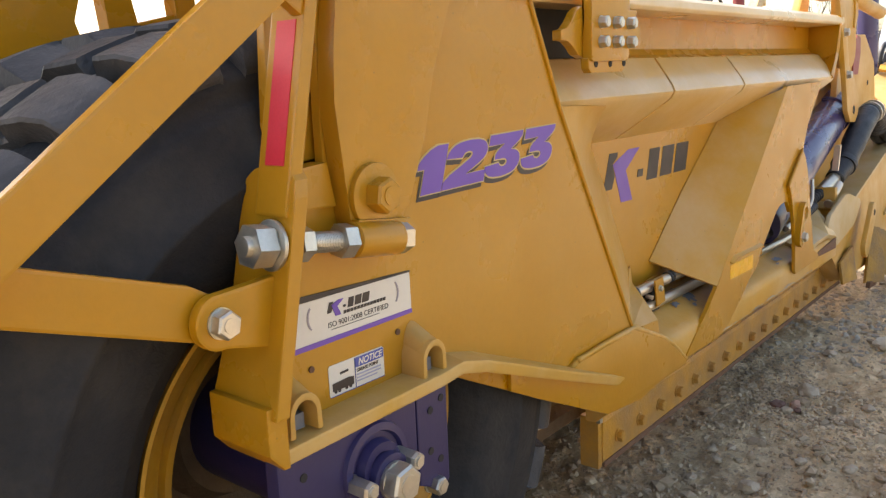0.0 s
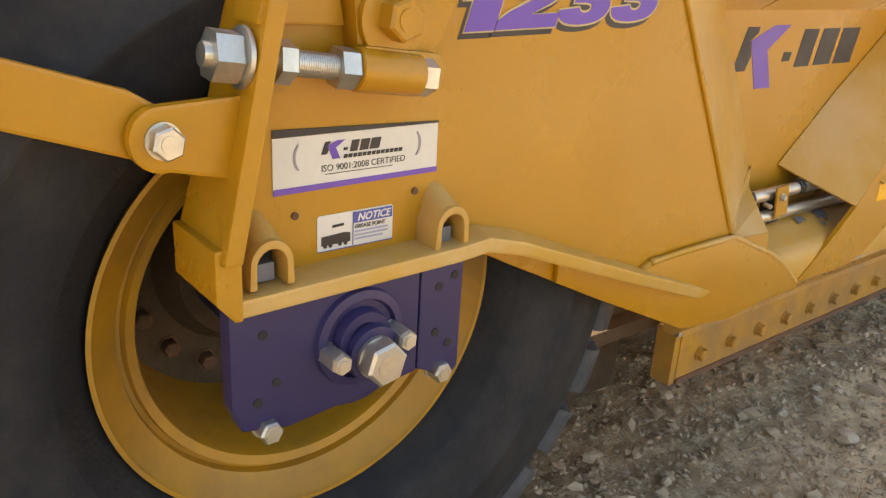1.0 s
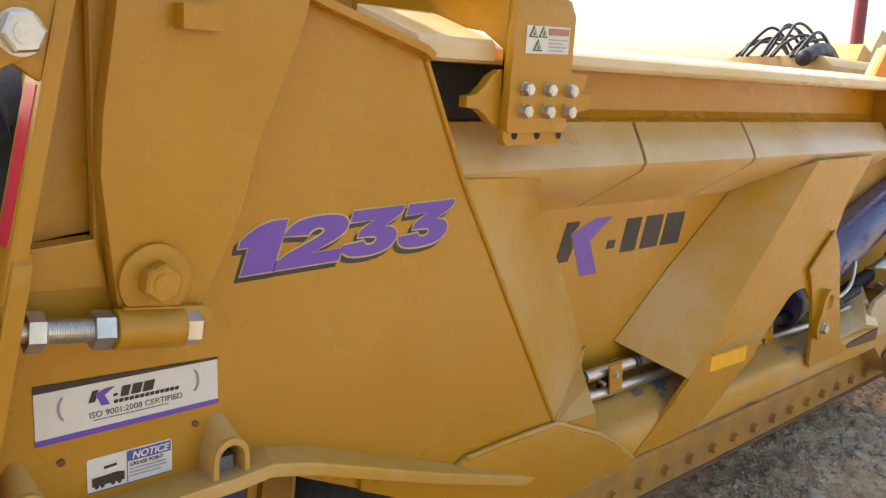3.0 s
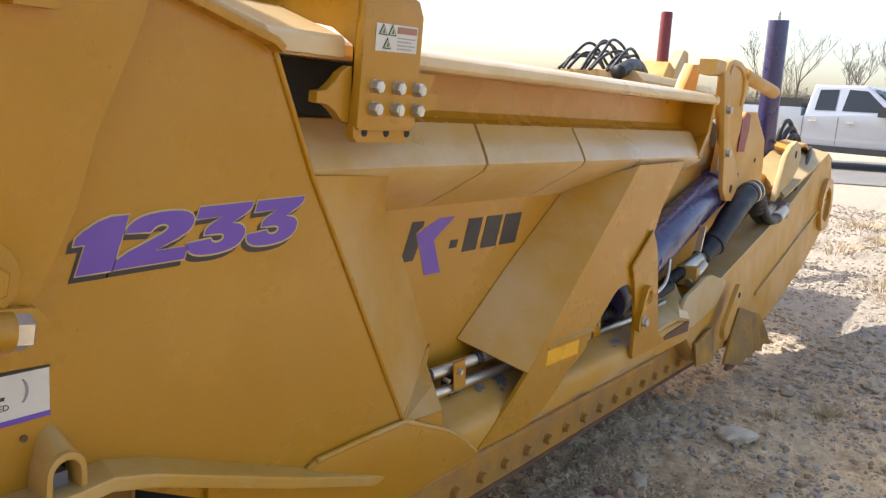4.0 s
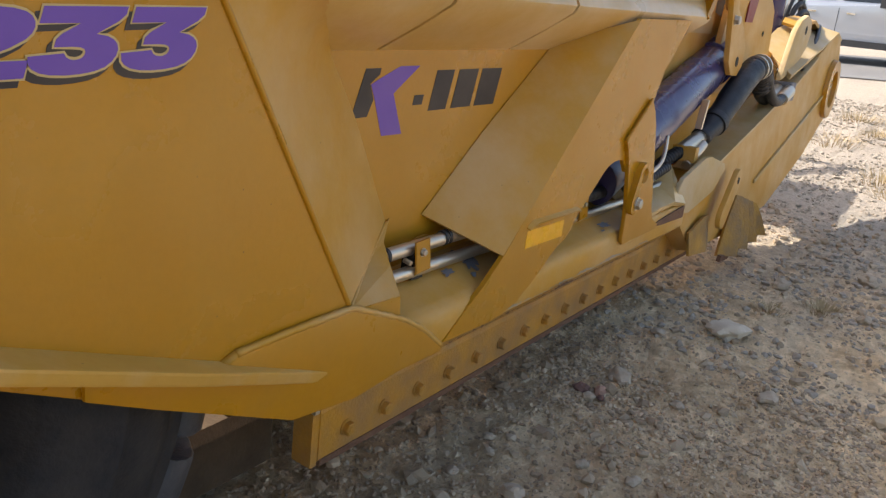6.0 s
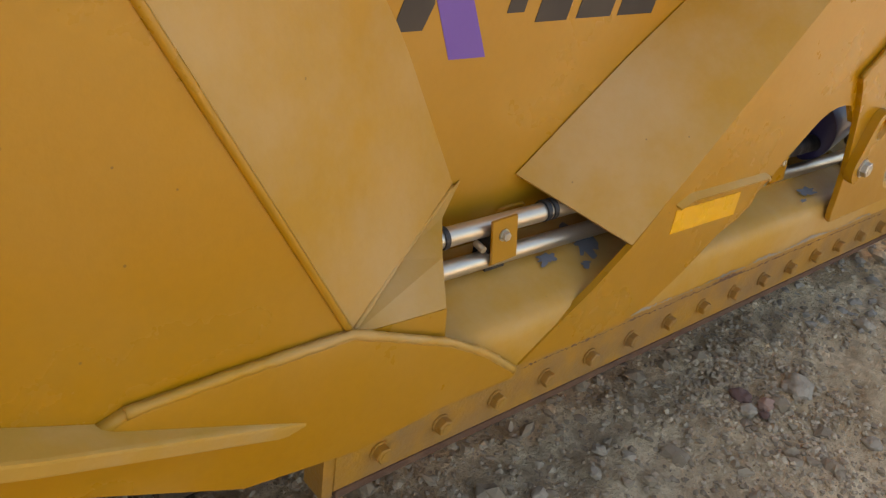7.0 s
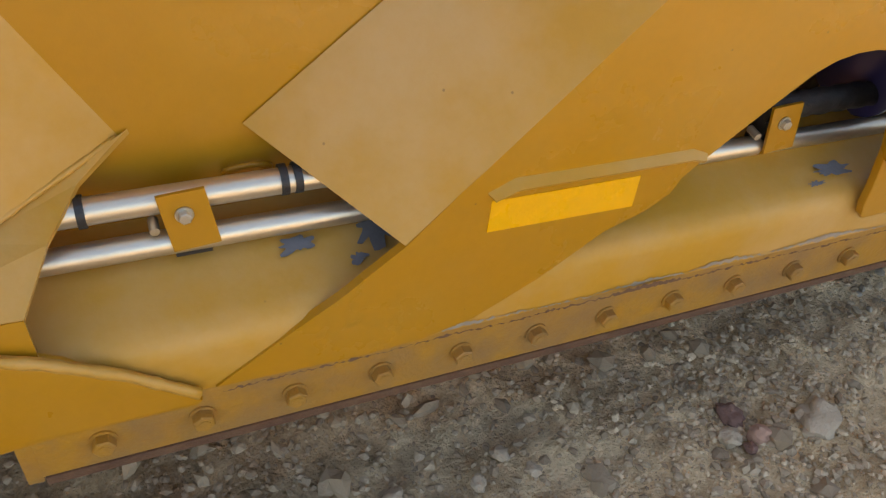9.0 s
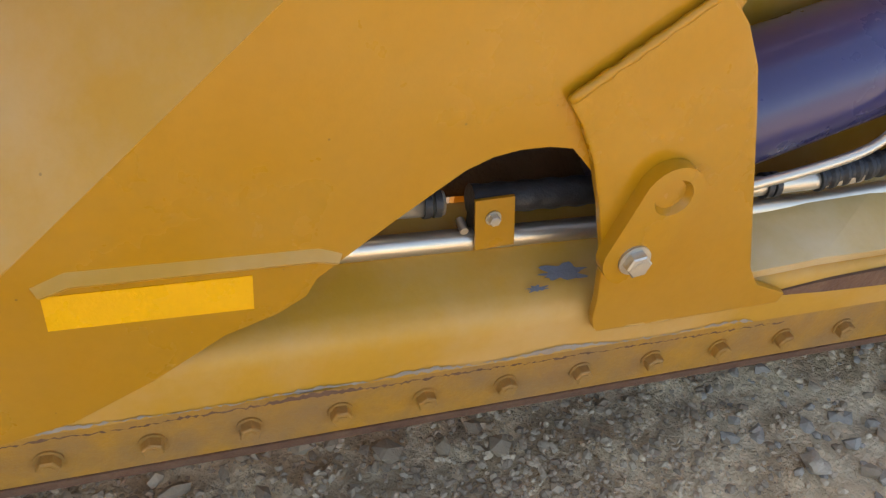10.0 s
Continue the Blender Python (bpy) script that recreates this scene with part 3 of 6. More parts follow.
part("upright_post", rounded_post(), YELLOW, P, "yellow upright post with a rounded top")
part("upper_post", slanted_post((-0.041, 1.18), (0.097, 1.80), -0.078, 0.0, 0.0125), YELLOW, P)
part("post_foot", plate([(-0.122, 0.905), (-0.084, 0.905), (-0.084, 0.80), (-0.096, 0.80), (-0.122, 0.83)], -0.078, 0.07, 0.005), YELLOW, P)
part("link_tab", plate([(-0.171 + 0.041 * math.cos(t), 1.048 + 0.041 * math.sin(t)) for t in (radians(d) for d in range(100, 281, 15))] + [(-0.085, 0.99), (-0.065, 1.095)], -0.056, -0.036, 0.005), YELLOW, P)
A0, A1 = Vector((-0.118, -0.048, 1.146)), Vector((0.25, -0.054, 1.100))
AX = (A1 - A0).normalized()


def on_axis(d):
    return A0 + AX * d


part("adjusting_rod", rod(on_axis(0.002), on_axis(0.24), 0.0155, n=24, bevel=0.003), ZINC, P, "zinc-plated adjusting rod", smooth=True)
bm = bmesh.new()
for i in range(22):
    c = on_axis(0.120 + i * 0.0034)
    rod(c - AX * 0.0013, c + AX * 0.0013, 0.0172, n=20, bm=bm)
part("rod_thread", bm, ZINC, P)
for d, h, s in ((0.012, 0.040, 0.1), (0.100, 0.026, 0.3), (0.190, 0.032, 0.15), (0.325, 0.030, 0.5)):
    part("lock_nut", hexagon(on_axis(d), AX, 0.058 if d < 0.05 else 0.050, h, s), ZINC, P, "zinc-plated hexagon nut")
part("nut_washer", rod(on_axis(0.051), on_axis(0.058), 0.039, n=32, bevel=0.002), ZINC, P, smooth=True)
part("sleeve", rod(on_axis(0.222), on_axis(0.327), 0.030, n=36, bevel=0.003), YELLOW, P, "painted yellow sleeve", smooth=True)

# red tape on the post
part("red_tape", loft([[(-0.0386, -0.018, 1.254), (-0.0386, -0.062, 1.254)], [(0.0078, -0.018, 1.462), (0.0078, -0.062, 1.462)]], 0.0015), RED_TAPE, P, "red reflective tape")

# links that run to the tail
part("lower_link", plate([(-0.135, 1.045), (-0.15, 1.075), (-0.20, 1.105), (-0.455, 1.185), (-0.80, 1.285), (-0.80, 1.21), (-0.455, 1.108), (-0.20, 1.022), (-0.16, 1.012)], -0.034, -0.014, 0.005), YELLOW, P)
bolt(P, (-0.171, -0.055, 1.048), (0, -1, 0), 0.037, 0.022, ZINC, 0.023, 0.3, "link_bolt")
part("upper_link", plate([(0.012, 1.53), (-0.005, 1.56), (-0.04, 1.565), (-0.16, 1.484), (-0.445, 1.272), (-0.80, 1.03), (-0.80, 0.948), (-0.445, 1.190), (-0.035, 1.484), (0.0, 1.498)], -0.096, -0.074, 0.005), YELLOW, P)
bolt(P, (-0.018, -0.096, 1.525), (0, -1, 0), 0.046, 0.024, ZINC, 0.029, 0.1, "link_bolt")
part("post_tab", plate([(0.02, 1.46), (0.06, 1.58), (-0.02, 1.58), (-0.055, 1.51)], -0.073, -0.05, 0.004), YELLOW, P)

# bevelled cheek, recessed wall, diagonal brace and front wall
LEFT = along([(0.842, 0.004, 1.295), (1.22, 0.004, 0.664)], 14)
RIGHT = along([(1.108, 0.021, 1.283), (1.20, 0.095, 1.235), (1.275, 0.168, 1.175), (1.395, 0.178, 1.015), (1.536, 0.178, 0.757)], 14)
part("bevelled_cheek", loft([steps(a, b, 8) for a, b in zip(LEFT, RIGHT)], 0.01), YELLOW_DUSTY, P, "dusty yellow bevelled cheek plate", smooth=True)
part("cheek_gusset", loft([[(1.222, 0.004, 0.662), (1.403, 0.010, 0.648)], [(1.36, 0.092, 0.70), (1.44, 0.075, 0.694)], [(1.47, 0.145, 0.735), (1.482, 0.135, 0.727)], [(1.53, 0.176, 0.752), (1.548, 0.176, 0.765)]], 0.008), YELLOW_DUSTY, P)
part("gusset_skirt", loft([[(1.226, 0.003, 0.661), (1.403, 0.009, 0.647)], [(1.24, 0.003, 0.655), (1.405, 0.004, 0.588)]], 0.006), YELLOW, P)
bead(P, [(1.225, 0.006, 0.666), (1.37, 0.09, 0.708), (1.533, 0.175, 0.756)], 0.004, YELLOW_DUSTY)
part("recessed_wall", plate([(1.18, 1.30), (1.18, 1.0), (1.36, 0.60), (2.12, 0.60), (2.18, 0.90), (2.75, 1.10), (2.75, 1.30)], 0.178, 0.19, 0), YELLOW, P, "yellow recessed side wall")
# dark sheet added for the shade seen through the arch
part("arch_back", plate([(2.05, 0.60), (2.05, 0.98), (2.75, 1.16), (2.75, 0.60)], 0.24, 0.25, 0), SHADE_BROWN, P, "dark sheet painting the shade behind the arched cut-out")
DIN = along([(1.685, 0.175, 0.752), (1.932, 0.175, 0.945), (2.29, 0.175, 1.195)], 12)
DOUT = along([(1.848, 0.002, 0.653), (1.932, -0.0008, 0.736), (2.50, -0.0008, 1.283)], 12)
part("diagonal_brace", loft([steps(a, b, 4) for a, b in zip(DIN, DOUT)], 0.008), YELLOW_DUSTY, P, "dusty tan-yellow diagonal brace plate", smooth=True)
FRONT = [(1.848, 0.653), (1.762, 0.587), (1.70, 0.548), (1.593, 0.476), (1.80, 0.470), (1.88, 0.474), (1.96, 0.492), (2.06, 0.545), (2.15, 0.607), (2.215, 0.632), (2.25, 0.655), (2.262, 0.680), (2.285, 0.700), (2.344, 0.748), (2.404, 0.795), (2.434, 0.818), (2.466, 0.833), (2.499, 0.840), (2.535, 0.841), (2.566, 0.836),
         (2.61, 0.79), (2.68, 0.84), (2.71, 0.93), (2.74, 1.02), (2.79, 1.12), (2.961, 1.29), (2.50, 1.284), (1.932, 0.737)]
part("front_wall", plate(FRONT, 0.0, 0.014, 0), YELLOW, P, "yellow front side wall with an arched cut-out")
part("strip_lip", loft([[(1.962, -0.012, 0.709), (1.995, -0.014, 0.722), (2.26, -0.014, 0.719), (2.287, -0.010, 0.709)], [(1.952, 0.004, 0.717), (1.99, 0.004, 0.734), (2.265, 0.004, 0.729), (2.295, 0.004, 0.717)]], 0.006), YELLOW_DUSTY, P, smooth=True)
flat([(1.961, 0.651), (2.187, 0.646), (2.187, 0.698), (1.962, 0.701)], 0.0, REFLECTOR, P, "reflector_strip", "amber reflective strip")

# sill below the openings
SILL = [(0.185, 0.632), (0.10, 0.600), (0.040, 0.579), (0.020, 0.570), (0.009, 0.557), (0.004, 0.535), (0.004, 0.473), (0.02, 0.458), (0.15, 0.335), (0.185, 0.335)]
part("sill", bar(SILL, 1.27, 3.36, 0.004), YELLOW_DUSTY, P, "dusty yellow sill with scuffed paint", smooth=True)
for cx, cy, rx, ry, seed in ((1.733, 0.100, 0.030, 0.016, 3), (1.842, 0.112, 0.042, 0.050, 8), (1.806, 0.064, 0.016, 0.010, 5), (2.630, 0.052, 0.052, 0.015, 11), (2.585, 0.034, 0.020, 0.006, 14)):
    ring = [(2 * math.pi * k / 40, 0.75 + 0.75 * noise.noise((math.cos(2 * math.pi * k / 40) * 2.2, math.sin(2 * math.pi * k / 40) * 2.2, seed * 1.7))) for k in range(40)]
    bm = bmesh.new()
    bm.faces.new([bm.verts.new((cx + rx * q * math.cos(a), cy + ry * q * math.sin(a), 0.567 + (cy + ry * q * math.sin(a)) * 0.345 + 0.0035)) for a, q in ring])
    part("bare_patch", bm, BARE, P, "bare grey patch where paint is scraped off")


def ragged_strip(x0, x1, z0, z1, y, jitter, step=0.02):
    """A strip with torn edges, in x and z, facing the viewer."""
    bm = bmesh.new()
    n = int((x1 - x0) / step)
    lo = [bm.verts.new((x0 + step * i, y, z0 + random.uniform(0, jitter) * 0.5)) for i in range(n + 1)]
    hi = [bm.verts.new((x0 + step * i, y, z0 + 0.0012 + max(0.0, 0.3 + 1.6 * noise.noise((i * 0.035, z0 * 40, 2))) * (z1 - z0) * min(1, i / 12, (n - i) / 6 + 0.1) * (0.55 + 0.45 * noise.noise((i * 0.06, z0 * 40, 0))) + random.uniform(-jitter, jitter) * 0.25)) for i in range(n + 1)]
    for i in range(n):
        bm.faces.new((lo[i], lo[i + 1], hi[i + 1], hi[i]))
    return bm


part("scuffed_edge", ragged_strip(1.85, 2.98, 0.475, 0.500, 0.0025, 0.012, 0.006), WORN_EDGE, P, "scuffed strip of bare metal along the sill")
part("rust_seam", ragged_strip(1.60, 3.04, 0.466, 0.480, -0.002, 0.012, 0.005), RUST, P)

# cutting edge with its bolts
part("cutting_edge", bar([(0.152, 0.185), (0.152, 0.315), (0.158, 0.335), (0.19, 0.335), (0.19, 0.17), (0.165, 0.17)], 1.322, 4.06, 0.004), YELLOW_WORN, P, "worn yellow side cutting edge, rusty along the bottom")
part("edge_foot", bar([(0.148, 0.168), (0.148, 0.186), (0.192, 0.186), (0.192, 0.168)], 1.325, 4.05, 0.003), RUST, P, "rusty lower edge")
for i in range(18):
    x = 1.421 + i * 0.1524
    bolt(P, (x, 0.152, 0.240), (0, -1, 0), 0.032, 0.018, YELLOW_WORN, 0.022, i * 0.7, "edge_bolt")
part("edge_end", box((1.298, 0.156, 0.17), (1.3215, 0.22, 0.335), 0.004), YELLOW_WORN, P)
# bright chip stands in for a gleam of sun at this end
part("edge_gleam", box((1.296, 0.148, 0.322), (1.312, 0.162, 0.339), 0.003), ZINC, P, "bright chip painting a sun gleam on the cutting edge")

# hydraulic tubes behind the openings
tube_low = part("hydraulic_tube", sweep([(1.30, 0.115, 0.637), (1.8, 0.115, 0.633), (2.5, 0.115, 0.617), (3.0, 0.115, 0.611), (3.35, 0.115, 0.630)], 0.0165, 20, 1), TUBE, P, "galvanised hydraulic tube", smooth="all")
part("hydraulic_tube", sweep([(1.30, 0.125, 0.695), (1.8, 0.125, 0.692), (2.46, 0.125, 0.679)], 0.0175, 20, 1), TUBE, P, "galvanised hydraulic tube", smooth="all")
part("hydraulic_tube", sweep([(2.90, 0.105, 0.668), (3.05, 0.105, 0.668), (3.16, 0.10, 0.678)], 0.0155, 20, 1), TUBE, P, "galvanised hydraulic tube", smooth="all")
for x in (1.478, 1.722, 1.740, 2.435, 2.45, 2.985, 3.0):
    z = 0.694 if x < 2 else 0.680 if x < 2.8 else 0.668
    yy = 0.125 if x < 2.8 else 0.105
    part("seal_ring", rod((x - 0.005, yy, z), (x + 0.005, yy, z), 0.0205, n=24), HOSE, P, smooth=True)
part("hose_sleeve", sweep([(2.50, 0.125, 0.679), (2.80, 0.125, 0.676)], 0.022, 16, 0, 0.0009, 0.04), HOSE, P, "ribbed black hose", smooth=True)
part("hose_sleeve", sweep([(3.08, 0.105, 0.672), (3.30, 0.10, 0.708)], 0.02, 16, 0, 0.002, 0.022), HOSE, P, "ribbed black hose", smooth=True)
for x, dz in ((1.596, 0.006), (2.528, -0.014)):
    part("tube_clamp", loft([[(x - 0.033, 0.094, 0.713 + dz), (x + 0.025, 0.094, 0.716 + dz)], [(x - 0.022, 0.091, 0.630 + dz), (x + 0.037, 0.091, 0.634 + dz)], [(x - 0.021, 0.105, 0.619 + dz), (x + 0.038, 0.105, 0.623 + dz)]], 0.006, 0.001), YELLOW, P, "yellow tube clamp plate")
    part("clamp_back", box((x - 0.020, 0.107, 0.608 + dz), (x + 0.026, 0.145, 0.69 + dz), 0.003), HOSE, P)
    bolt(P, (x - 0.003, 0.0925, 0.684 + dz), (0, -1, 0), 0.015, 0.009, ZINC, 0.0115, 0.2, "clamp_bolt")
    part("fitting_pin", rod((x - 0.040, 0.098, 0.660 + dz), (x - 0.040, 0.122, 0.663 + dz), 0.0065, n=16, bevel=0.002), TUBE, P, smooth=True)
part("slot_loop", sweep([(1.655, 0.174, 0.684), (1.66, 0.168, 0.692), (1.70, 0.168, 0.694), (1.715, 0.168, 0.689), (1.715, 0.174, 0.681)], 0.004, 8, 2), YELLOW, P, smooth="all")

# flap plate and its lock link
FLAP = [(2.541, 0.903), (2.69, 1.017), (2.70, 1.030), (2.741, 0.990), (2.775, 0.938), (2.802, 0.873), (2.856, 0.735), (2.903, 0.615), (2.93, 0.577), (2.994, 0.549), (2.99, 0.530), (2.672, 0.527), (2.664, 0.536), (2.658, 0.556), (2.656, 0.592), (2.645, 0.665), (2.615, 0.757), (2.588, 0.827), (2.562, 0.875)]
part("flap_plate", plate(FLAP, -0.014, 0.001, 0.003), YELLOW, P, "yellow flap plate")
bead(P, [(2.541, -0.010, 0.905), (2.69, -0.010, 1.019), (2.70, -0.010, 1.034)], 0.006)
bead(P, [(2.674, -0.006, 0.529), (2.70, -0.008, 0.530), (2.99, -0.006, 0.532)], 0.006, YELLOW_DUSTY)

LOCK = [(2.704 + 0.044 * math.cos(a), 0.776 + 0.044 * math.sin(a)) for a in (radians(d) for d in range(-10, 171, 15))] + [(2.674 + 0.043 * math.cos(a), 0.682 + 0.043 * math.sin(a)) for a in (radians(d) for d in range(170, 351, 15))]


def holed_plate(outline, centre, r, y0, y1, bevel=0.004):
    """A plate with one round blind hole, open towards the viewer."""
    bm = bmesh.new()
    ring = [(centre[0] + r * math.cos(2 * math.pi * k / 28), centre[1] + r * math.sin(2 * math.pi * k / 28)) for k in range(28)]
    loops = [[bm.verts.new((x, y0, z)) for x, z in pts] for pts in (outline, ring)]
    edges = [bm.edges.new((l[i], l[(i + 1) % len(l)])) for l in loops for i in range(len(l))]
    bmesh.ops.triangle_fill(bm, use_beauty=True, use_dissolve=False, edges=edges, normal=(0, -1, 0))
    for l, y, s in ((loops[0], y1, 1.0), (loops[1], y0 + 0.010, 0.8)):
        c = sum((v.co for v in l), Vector()) / len(l)
        back = [bm.verts.new((c.x + (v.co.x - c.x) * s, y, c.z + (v.co.z - c.z) * s)) for v in l]
        for i in range(len(l)):
            bm.faces.new((l[i], l[(i + 1) % len(l)], back[(i + 1) % len(l)], back[i]))
        bm.faces.new(back)
    bmesh.ops.recalc_face_normals(bm, faces=bm.faces)
    return bm


lock = part("lock_link", holed_plate(LOCK, (2.705, 0.775), 0.027, -0.036, -0.0145), YELLOW, P, "yellow lock link with a blind hole", smooth=True)

bolt(P, (2.676, -0.036, 0.681), (0, -1, 0), 0.032, 0.014, ZINC, 0.023, 0.2, "lock_bolt")

# ledge in three bent panels, the wall above it and the top beam
for x0, x1 in ((0.80, 1.50), (1.514, 2.075), (2.09, 3.20)):
    def row(t):
        return [(t + 0.045, 0.10, 1.402), (t + 0.018, 0.05, 1.352), (t + 0.002, 0.022, 1.322), (t - 0.003, 0.012, 1.305), (t - 0.006, 0.022, 1.285), (t - 0.03, 0.09, 1.232), (t - 0.065, 0.183, 1.165)]
    part("ledge_panel", loft([row(p.x) for p in steps((x0, 0, 0), (x1, 0, 0), 4)], 0.01), LEDGE_PAINT, P, "bent yellow ledge panel, dusty on top", smooth=True)
part("ledge_backing", plate([(0.85, 1.40), (3.22, 1.40), (3.15, 1.18), (1.1, 1.18)], 0.215, 0.225, 0), YELLOW, P)
part("upper_wall", bar([(0.10, 1.397), (0.14, 1.412), (0.155, 1.43), (0.155, 1.545), (0.17, 1.545), (0.17, 1.38), (0.10, 1.385)], 0.72, 3.30, 0.002), YELLOW, P)
part("top_beam", bar([(0.02, 1.525), (0.012, 1.535), (0.014, 1.555), (0.03, 1.566), (0.26, 1.585), (0.26, 1.52)], 0.52, 3.32, 0.003), LEDGE_PAINT, P, "dusty yellow top beam", smooth=True)
part("beam_end", loft([[(3.28, 0.012, 1.565), (3.31, 0.26, 1.585)], [(3.28, 0.02, 1.40), (3.31, 0.26, 1.30)], [(3.16, 0.005, 1.30), (3.2, 0.26, 1.20)]], 0.02), YELLOW, P)

# six-bolt bracket on the beam
BR = [(0.908, 1.398), (0.915, 1.392), (1.085, 1.392), (1.096, 1.402), (1.098, 1.45), (1.098, 1.63), (1.080, 1.66), (1.05, 1.668), (0.935, 1.68), (0.912, 1.68), (0.908, 1.42)]
part("bracket", plate(BR, -0.05, -0.025, 0.006), YELLOW, P, "yellow six-bolt bracket", smooth=True)
flange = [(-0.03, 1.40), (-0.03, 1.52), (-0.02, 1.556), (0.04, 1.588), (0.145, 1.602), (0.23, 1.605), (0.60, 1.605), (0.60, 1.98), (0.20, 1.83), (-0.03, 1.66)]
bm = bmesh.new()
face = bm.faces.new([bm.verts.new((0.909, y, z)) for y, z in flange])
r = bmesh.ops.extrude_face_region(bm, geom=[face])
bmesh.ops.translate(bm, verts=[v for v in r["geom"] if isinstance(v, bmesh.types.BMVert)], vec=(0.016, 0, 0))
part("bracket_flange", bevelled(bm, 0.003), YELLOW, P, "side flange of the bracket, cut to saddle the beam")
part("neck_beam", bar([(-0.004, 1.53), (-0.004, 1.564), (0.004, 1.572), (0.2, 1.627), (0.2, 1.53)], 0.70, 0.905, 0.003), LEDGE_PAINT, P, "dusty yellow beam with a sloping top")
part("upper_bulkhead", box((0.25, 0.50, 1.56), (0.90, 0.53, 1.95), 0.004), YELLOW_DUSTY, P)
part("bulkhead_rib", box((0.62, 0.48, 1.56), (0.635, 0.4985, 1.95), 0.002), YELLOW_PALE, P)

part("bracket_foot", plate([(0.905, 1.40), (0.908, 1.376), (0.92, 1.366), (1.075, 1.366), (1.086, 1.376), (1.088, 1.40)], -0.042, -0.02, 0.004), YELLOW, P)
part("wedge_tab", plate([(0.815, 1.440), (0.815, 1.462), (0.84, 1.466), (0.862, 1.482), (0.88, 1.502), (0.905, 1.515), (1.19, 1.515), (1.17, 1.475), (1.205, 1.475), (1.205, 1.44), (1.17, 1.435), (0.92, 1.40), (0.89, 1.408), (0.865, 1.428), (0.845, 1.438)], -0.024, 0.0, 0.003), YELLOW, P)
# black sheet painting the shaded gap below the beam
part("gap_shade_sheet", plate([(0.74, 1.405), (1.12, 1.405), (1.12, 1.53), (0.70, 1.53)], 0.115, 0.12, 0), HOLE_SHADE, P)
for x in (0.952, 1.022, 1.092):
    for z in (1.480, 1.436):
        bolt(P, (x, -0.05, z), (0, -1, 0), 0.0245, 0.017, ZINC, 0.0145, 0.3 + x, "bracket_bolt", "zinc-plated bracket bolt")
    part("bolt_hole", rod((x - 0.012, -0.0435, 1.387), (x - 0.012, -0.03, 1.387), 0.0085, n=16), HOLE_SHADE, P)

# front: lift cylinder, hoses, push arm, cutter shoe, tower
part("front_cheek", plate([(2.55, 0.30), (5.2, 0.28), (5.6, 1.08), (4.9, 1.20), (3.6, 1.40), (2.55, 1.38)], 0.30, 0.32, 0), YELLOW_DUSTY, P)
part("lift_cylinder", rod((2.72, 0.172, 0.71), (4.22, 0.27, 1.11), 0.10, n=40, bevel=0.008), NAVY, P, "navy blue hydraulic lift cylinder", smooth=True)
part("cylinder_collar", rod((4.10, 0.262, 1.078), (4.25, 0.272, 1.118), 0.108, n=40, bevel=0.008), NAVY, P, smooth=True)
part("cylinder_line", sweep([(2.85, 0.05, 0.705), (3.02, 0.05, 0.735), (3.12, 0.06, 0.755), (3.16, 0.07, 0.80), (3.18, 0.08, 0.85)], 0.008, 10, 2), TUBE, P, smooth="all")
part("line_strap", plate([(3.46, 0.86), (3.475, 0.86), (3.50, 0.98), (3.485, 0.98)], 0.04, 0.07, 0.002), TUBE, P)
part("deck_step", loft([[(2.86, 0.0, 0.585), (3.05, 0.0, 0.60), (3.20, 0.0, 0.60), (3.34, 0.0, 0.57)], [(2.9, 0.16, 0.63), (3.1, 0.16, 0.64), (3.30, 0.16, 0.65), (3.5, 0.16, 0.70)]], 0.02), LEDGE_PAINT, P)
part("rust_seam", loft([[(2.99, 0.001, 0.530), (3.10, 0.001, 0.522), (3.34, 0.001, 0.512)], [(3.0, 0.001, 0.538), (3.10, 0.001, 0.548), (3.34, 0.001, 0.562)]], 0.006), RUST, P, "rusty strip below the deck step")
ARMP = [(3.32, 0.50), (3.38, 0.60), (3.60, 0.66), (3.93, 0.732), (4.40, 0.845), (4.82, 0.958), (5.11, 1.013), (5.6, 1.165), (6.12, 1.32), (6.32, 1.28), (6.45, 1.12), (6.48, 0.80), (5.81, 0.525), (4.99, 0.307), (4.2, 0.28), (3.60, 0.30)]
# all from here to the gooseneck is drawn square to the side wall, then turned and enlarged to fit the camera's view
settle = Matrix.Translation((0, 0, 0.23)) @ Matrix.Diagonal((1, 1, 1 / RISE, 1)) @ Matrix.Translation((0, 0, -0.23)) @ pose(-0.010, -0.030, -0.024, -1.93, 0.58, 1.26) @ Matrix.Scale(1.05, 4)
part("push_arm", plate(ARMP, 0.0, 0.14, 0.012), YELLOW_DUSTY, P, "dusty yellow push arm", smooth=True)
part("arm_flange", loft([[(3.60, -0.012, 0.668), (4.40, -0.012, 0.853), (5.11, -0.012, 1.022), (5.60, -0.012, 1.172)], [(3.60, 0.15, 0.672), (4.40, 0.15, 0.858), (5.11, 0.15, 1.026), (5.60, 0.15, 1.176)]], 0.014), YELLOW_PALE, P)
part("arm_rib", plate([(4.55, 0.50), (6.30, 0.965), (6.31, 0.985), (4.55, 0.52)], -0.012, 0.0, 0.003), YELLOW_PALE, P)
part("arm_ring", lathe([(-0.002, 0.20), (-0.03, 0.195), (-0.03, 0.125), (-0.002, 0.12)], (6.24, 0, 0.95), 48), YELLOW, P, smooth=True)
